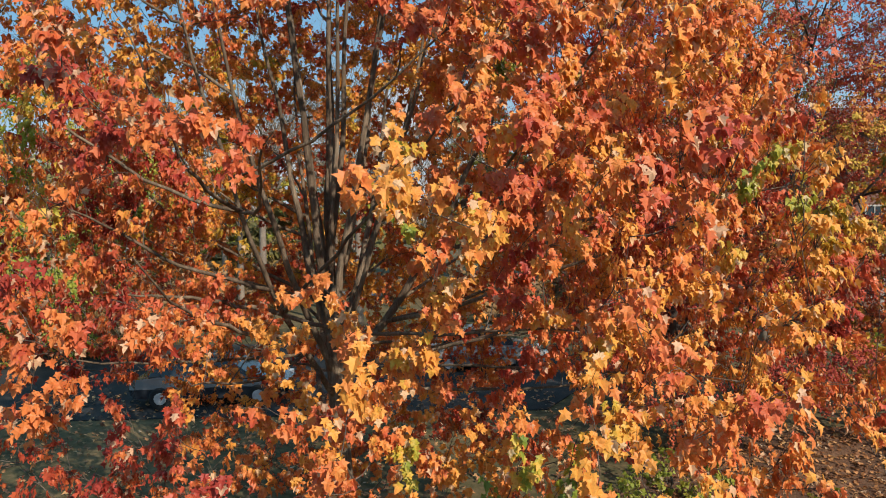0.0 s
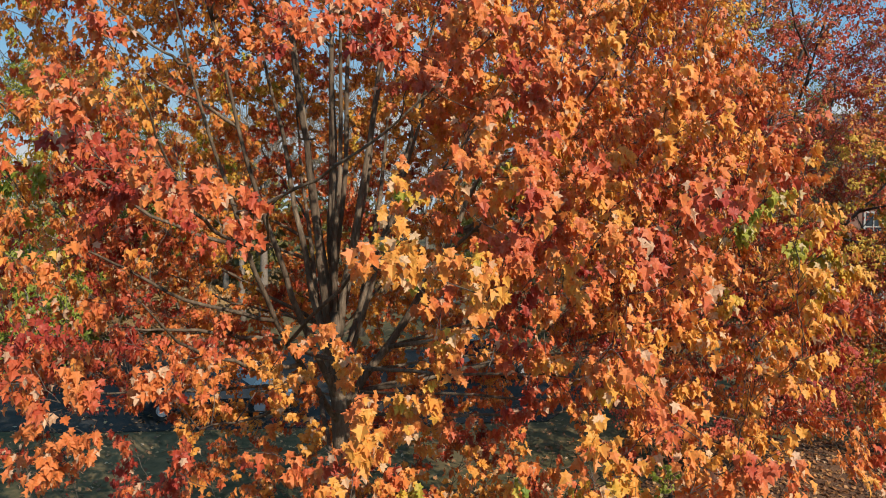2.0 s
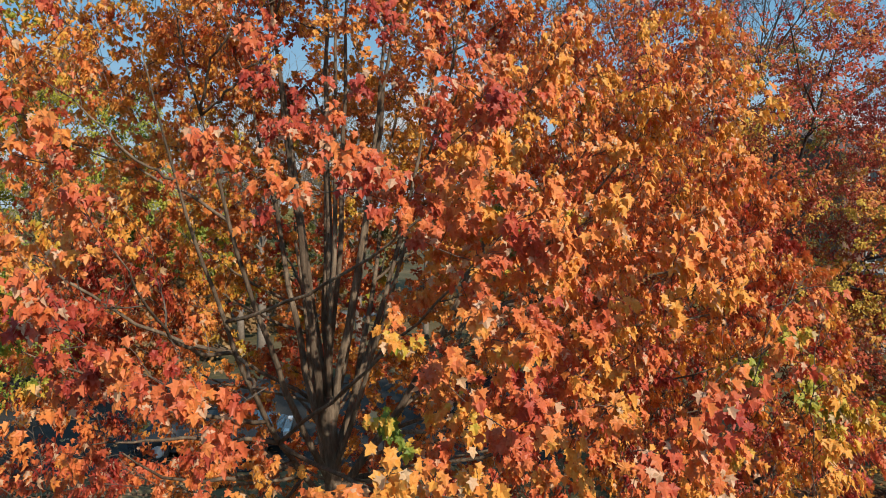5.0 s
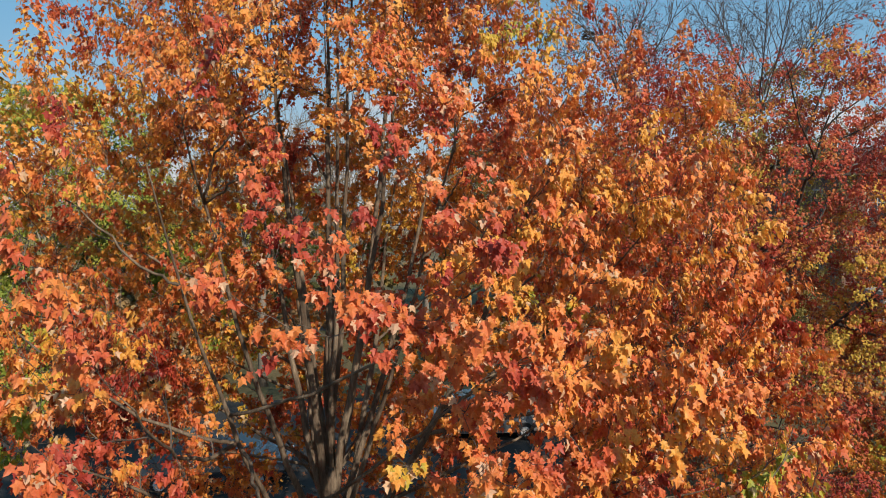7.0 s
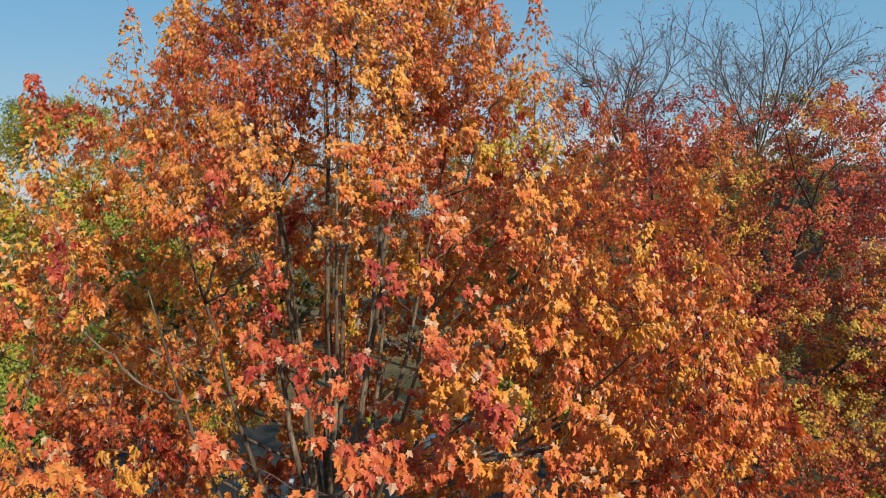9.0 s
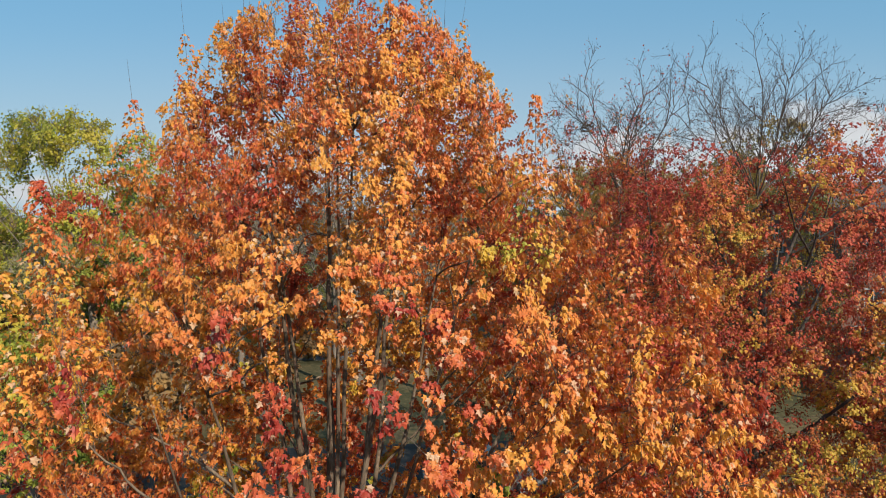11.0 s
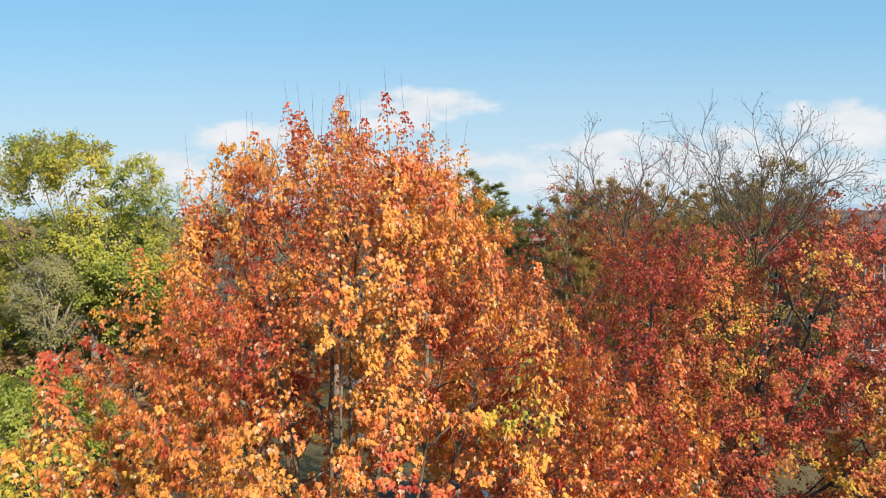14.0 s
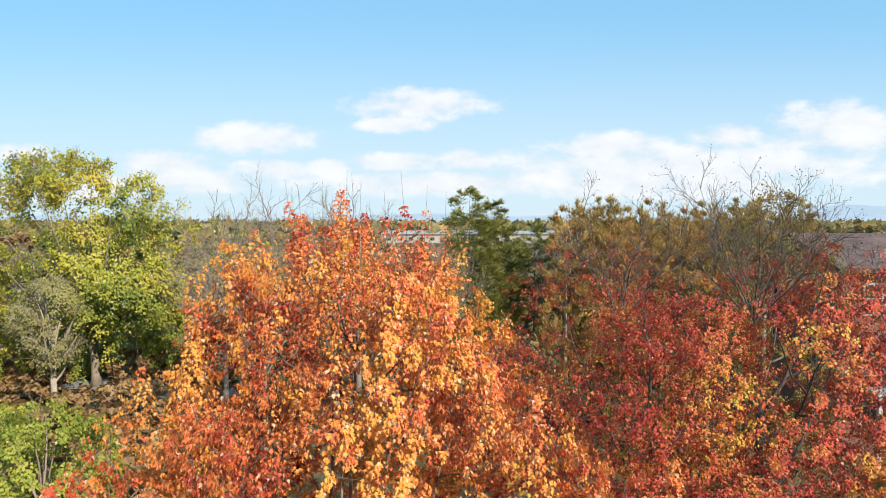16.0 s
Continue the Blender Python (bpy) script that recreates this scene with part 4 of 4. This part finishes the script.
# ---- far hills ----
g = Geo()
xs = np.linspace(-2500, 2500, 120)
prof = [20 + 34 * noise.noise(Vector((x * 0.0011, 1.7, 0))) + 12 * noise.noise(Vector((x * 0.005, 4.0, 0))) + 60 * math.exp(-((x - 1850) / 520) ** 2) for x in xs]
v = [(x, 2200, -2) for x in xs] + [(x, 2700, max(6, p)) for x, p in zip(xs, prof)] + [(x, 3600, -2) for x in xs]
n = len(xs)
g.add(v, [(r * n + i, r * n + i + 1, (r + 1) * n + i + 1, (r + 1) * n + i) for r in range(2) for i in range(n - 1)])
tagged(part("backdrop_hills", g, m_hill, smooth=True), "low wooded hills on the horizon, haze painted into their colour", "hill", kind="structure")

# ---- bird nest in the smaller red maple ----
g = Geo()
rng = np.random.default_rng(9)
for i in range(60):
    a = rng.uniform(0, 6.28)
    b = a + rng.uniform(0.8, 2.2)
    r1, r2, h = rng.uniform(0.10, 0.2), rng.uniform(0.10, 0.2), rng.uniform(-0.14, 0.10)
    p, q = np.array((r1 * math.cos(a), r1 * math.sin(a), h)), np.array((r2 * math.cos(b), r2 * math.sin(b), h + rng.normal(0, 0.05)))
    g.tube(bezier(p, (p + q) * 0.62, q, 4) + np.array((3.45, 15.4, 12.3)), [0.008] * 4, 3)
tagged(part("bird_nest", g, m_nest), "round nest of dry twigs in bare branches", "nest")

# ---- fallen leaves ----
g = Geo()
rng = np.random.default_rng(17)
n = 7000
at = np.stack([rng.uniform(1.8, 13.5, n), rng.uniform(8.0, 16.4, n), np.full(n, 0.055) + rng.random(n) * 0.03], axis=1)
at = at[(at[:, 0] - 1.2 > (at[:, 1] - 8.6) * 0.65)]
n = len(at)
scatter(g, maple_blade(0.5, CURLS[1]), at, leaf_frames(rng.normal(0, 1, (n, 3)) * (1, 1, 0.25), rng.normal(0, 0.35, (n, 3)) + (0, 0, 1)), 0.115 * rng.uniform(0.7, 1.2, n))
n = 3500
at = np.stack([rng.uniform(-12, 3.5, n), rng.uniform(6.0, 20.0, n), np.full(n, 0.045) + rng.random(n) * 0.03], axis=1)
scatter(g, maple_blade(0.5, CURLS[0]), at, leaf_frames(rng.normal(0, 1, (n, 3)) * (1, 1, 0.25), rng.normal(0, 0.35, (n, 3)) + (0, 0, 1)), 0.11 * rng.uniform(0.7, 1.2, n))
tagged(part("fallen_leaves", g, m_litter), "brown and tan fallen maple leaves on the ground", "leaves", kind="stuff")

# ---- low weeds on the leaf bed ----
t = grow(83, (0, 0, 0), [(0.05, 0.35), (0.3, 0.5), (0.6, 0.42), (0.85, 0.12)], (0, 0), (0.05, 0.3), 4, 20, 4, 0.08, (0, 2), 0, 0.015, inner=0.3, gap=-0.6, twig_len=(0.1, 0.25), node_gap=0.05, twig_r=0.003)
weed = plant("weed_clump", "low green weed clump among fallen leaves", "plant", t, m_twig, m_twig, m_lime, "weed clumps")
weed.location = (5.0, 11.6, 0.04)
for i in range(8):
    s = rng.uniform(0.6, 1.3)
    copy_thing(weed, Matrix.Translation((rng.uniform(3.2, 9.5), rng.uniform(8.6, 13.5), 0.04)) @ Matrix.Rotation(rng.uniform(0, 6), 4, "Z") @ Matrix.Diagonal((s, s, s, 1)))

# ---- house ----
m_brick = mottled("brown_brick", [(0.0, (0.10, 0.055, 0.045)), (0.5, (0.17, 0.09, 0.07)), (1.0, (0.26, 0.15, 0.11))], 1.5, fine=30.0, bump=0.4)
m_roof = mottled("brown_shingle", [(0.0, (0.05, 0.036, 0.036)), (0.5, (0.10, 0.070, 0.066)), (1.0, (0.17, 0.125, 0.11))], 1.2, fine=18.0, bump=0.5)
m_white, _, _p = mat_start("dull_white_paint", 0.6, 0.3)
_p.inputs["Base Color"].default_value = (0.36, 0.35, 0.33, 1)
m_glass, _, _p = mat_start("window_glass", 0.04, 0.6)
_p.inputs["Base Color"].default_value = (0.02, 0.026, 0.032, 1)
_p.inputs["Metallic"].default_value = 0.0
m_metal = mottled("pale_metal_roof", [(0.0, (0.24, 0.25, 0.27)), (1.0, (0.36, 0.37, 0.39))], 0.05, fine=0.8, bump=0.1, rough=0.45)
m_render = mottled("pale_wall", [(0.0, (0.30, 0.28, 0.25)), (1.0, (0.42, 0.40, 0.36))], 0.3, fine=6.0, bump=0.2)


def sash(parent, x, y, z, w, h, along_x=True):
    """A sash window set 6 cm proud: frame, sill, glazing bars and panes."""
    root = new("window")
    root.parent = parent
    m = Matrix.Translation((x, y, z)) @ (Matrix.Identity(4) if along_x else Matrix.Rotation(radians(-90), 4, "Z"))
    root.matrix_basis = m
    g = Geo()
    for x0, x1, z0, z1 in [(-w / 2, w / 2, h - 0.09, h), (-w / 2, -w / 2 + 0.09, 0, h - 0.09), (w / 2 - 0.09, w / 2, 0, h - 0.09), (-w / 2 + 0.09, w / 2 - 0.09, h / 2 - 0.03, h / 2 + 0.03), (-0.025, 0.025, 0, h / 2 - 0.03), (-0.025, 0.025, h / 2 + 0.03, h - 0.09)]:
        g.box(x0, -0.07, z0, x1, 0.02, z1)
    part("frame", g, m_white, root, "white painted frame")
    g = Geo()
    g.box(-w / 2 - 0.08, -0.12, -0.07, w / 2 + 0.08, 0.02, 0.0)
    part("sill", g, m_white, root)
    for zz in (0.0, h / 2 + 0.03):
        g = Geo()
        g.box(-w / 2 + 0.09, -0.03, zz, w / 2 - 0.09, -0.015, zz + h / 2 - 0.06)
        part("pane", g, m_glass, root)
    return root


def gable_house(name, x0, y0, x1, y1, eave, ridge, wall_mat, roof_mat, label, along_x=True, windows=()):
    house = thing(name, label, "house")
    g = Geo()
    g.box(x0, y0, 0, x1, y1, eave)
    if along_x:
        ym = (y0 + y1) / 2
        for xx in (x0, x1 - 0.2):
            g.add([(xx, y0, eave), (xx, y1, eave), (xx, ym, ridge - 0.1), (xx + 0.2, y0, eave), (xx + 0.2, y1, eave), (xx + 0.2, ym, ridge - 0.1)], [(0, 2, 1), (3, 4, 5), (0, 3, 5, 2), (1, 2, 5, 4), (0, 1, 4, 3)])
    part("wall", g, wall_mat, house)
    ym, o = (y0 + y1) / 2, 0.5
    sl = (ridge - eave) / (ym - y0)
    for s, ya in ((-1, y0 - o), (1, y1 + o)):
        g = Geo()
        za = eave - sl * o
        v = [(x, yy, zz + dz) for dz in (0.0, 0.18) for x in (x0 - o, x1 + o) for yy, zz in ((ya, za), (ym, ridge))]
        g.add(v, [(0, 1, 3, 2), (4, 6, 7, 5), (0, 2, 6, 4), (1, 5, 7, 3), (0, 4, 5, 1), (2, 3, 7, 6)])
        part("roof", g, roof_mat, house)
    g = Geo()
    for yy in (y0 - o - 0.14, y1 + o):
        g.box(x0 - o, yy, eave - sl * o - 0.1, x1 + o, yy + 0.14, eave - sl * o + 0.14)
    part("gutter", g, m_dark, house)
    for wx, wy, wz, w, h, ax in windows:
        sash(house, wx, wy, wz, w, h, ax)
    return house


wins = [(x, 35.0, z, 1.1, 1.7, True) for z in (1.2, 4.6, 8.0) for x in (23.8, 26.4, 29.0, 31.6, 34.2)]
wins += [(22.0, y, z, 1.1, 1.7, False) for z in (1.2, 4.6, 8.0) for y in (37.5, 41.5)]
house = gable_house("house", 22.0, 35.0, 38.0, 44.0, 10.6, 12.2, m_brick, m_roof, "brown brick house with brown shingle roof and white balcony", windows=wins)
g = Geo()
g.box(22.6, 32.6, 4.0, 37.4, 34.99, 4.2)
balcony = part("balcony", g, m_white, house)
for i in range(30):
    g = Geo()
    x = 22.7 + 0.5 * i
    g.box(x, 32.66, 4.2, x + 0.07, 32.73, 5.25)
    part("baluster", g, m_white, balcony)
g = Geo()
g.box(22.6, 32.63, 5.25, 37.4, 32.76, 5.34)
part("handrail", g, m_white, balcony)
for x in (22.65, 27.5, 32.4, 37.15):
    g = Geo()
    g.box(x, 32.6, 0.0, x + 0.2, 32.8, 4.0)
    part("post", g, m_white, house)
gable_house("white_house", -58.0, 86.0, -46.0, 94.0, 4.6, 7.0, m_white, m_roof, "white house far behind the green trees",
            windows=[(x, 86.0, 1.2, 1.2, 1.6, True) for x in (-56, -52.5, -49)])
gable_house("long_building", -34.0, 352.0, 84.0, 374.0, 4.8, 6.6, m_render, m_metal, "long low pale building on the horizon",
            windows=[(x, 352.0, 1.4, 2.4, 1.8, True) for x in range(-30, 82, 6)])


# ---- parked cars ----
def car_paint(name, col):
    m, nt, p = mat_start(name, 0.25, 0.6)
    p.inputs["Base Color"].default_value = (*col, 1)
    p.inputs["Coat Weight"].default_value = 0.8
    return m


m_tyre = mottled("tyre_rubber", [(0.0, (0.015, 0.015, 0.016)), (1.0, (0.04, 0.04, 0.04))], 4.0, bump=0.2)
m_rim = mottled("alloy", [(0.0, (0.35, 0.35, 0.36)), (1.0, (0.55, 0.55, 0.56))], 6.0, rough=0.35, bump=0.05)
m_lamp, _, _p = mat_start("lamp_lens", 0.1, 0.6)
_p.inputs["Base Color"].default_value = (0.6, 0.6, 0.62, 1)


def car(paint, label, x, y, turn):
    root = thing("car", label, "car", "parked cars")
    g = Geo()
    # body sections along the length: half width, sill, shoulder
    prof = [(-2.25, 0.70, 0.38, 0.72), (-2.05, 0.84, 0.30, 0.86), (-1.2, 0.90, 0.26, 0.94), (0.9, 0.91, 0.26, 0.95), (1.6, 0.88, 0.28, 0.84), (2.1, 0.80, 0.32, 0.72), (2.28, 0.66, 0.40, 0.62)]
    v, f = [], []
    for px, hw, z0, z1 in prof:
        v += [(px, -hw * 0.92, z0), (px, hw * 0.92, z0), (px, hw, (z0 + z1) / 2), (px, hw * 0.93, z1), (px, -hw * 0.93, z1), (px, -hw, (z0 + z1) / 2)]
    for i in range(len(prof) - 1):
        f += [(i * 6 + j, i * 6 + (j + 1) % 6, i * 6 + 6 + (j + 1) % 6, i * 6 + 6 + j) for j in range(6)]
    f += [tuple(range(5, -1, -1)), tuple(range(len(v) - 6, len(v)))]
    g.add(v, f)
    part("body", g, paint, root, smooth=False)
    cab = [(-1.75, 0.80, 0.92), (-1.15, 0.66, 1.40), (-0.1, 0.67, 1.46), (0.45, 0.66, 1.40), (1.15, 0.80, 0.92)]
    g = Geo()
    for i in (1, 2):
        a, b = cab[i], cab[i + 1]
        g.add([(a[0], -a[1], a[2]), (a[0], a[1], a[2]), (b[0], b[1], b[2]), (b[0], -b[1], b[2]), (a[0], -a[1], a[2] + 0.04), (a[0], a[1], a[2] + 0.04), (b[0], b[1], b[2] + 0.04), (b[0], -b[1], b[2] + 0.04)],
              [(0, 1, 2, 3), (4, 7, 6, 5), (0, 4, 5, 1), (2, 6, 7, 3), (1, 5, 6, 2), (0, 3, 7, 4)])
    part("roof", g, paint, root)
    for nm, i in (("rear_window", 0), ("windscreen", 3)):
        a, b = cab[i], cab[i + 1]
        g = Geo()
        g.add([(a[0], -a[1], a[2]), (a[0], a[1], a[2]), (b[0], b[1], b[2]), (b[0], -b[1], b[2])], [(0, 1, 2, 3)])
        part(nm, g, m_glass, root)
    for s in (-1, 1):
        g = Geo()
        g.add([(c[0], s * c[1], c[2]) for c in cab], [(0, 1, 2, 3, 4)])
        part("side_window", g, m_glass, root)
        for px in (-1.35, 1.38):
            w = new("wheel")
            w.parent = root
            g = Geo()
            g.tube([(px, s * 0.70, 0.32), (px, s * 0.74, 0.32), (px, s * 0.90, 0.32), (px, s * 0.92, 0.32)], [0.27, 0.32, 0.32, 0.28], 16)
            part("tyre", g, m_tyre, w)
            g = Geo()
            g.tube([(px, s * 0.88, 0.32), (px, s * 0.935, 0.32)], [0.2, 0.17], 12)
            part("rim", g, m_rim, w)
        g = Geo()
        g.box(2.12, s * 0.62 - 0.14, 0.58, 2.27, s * 0.62 + 0.14, 0.70)
        part("headlight", g, m_lamp, root)
    root.matrix_basis = Matrix.Translation((x, y, 0.03)) @ Matrix.Rotation(radians(turn), 4, "Z")
    return root


car(car_paint("blue_grey_paint", (0.025, 0.03, 0.04)), "dark blue-grey car parked on shaded asphalt", -6.9, 19.0, 8)
car(car_paint("grey_paint", (0.20, 0.205, 0.21)), "grey car parked on shaded asphalt", 1.5, 23.3, 4)
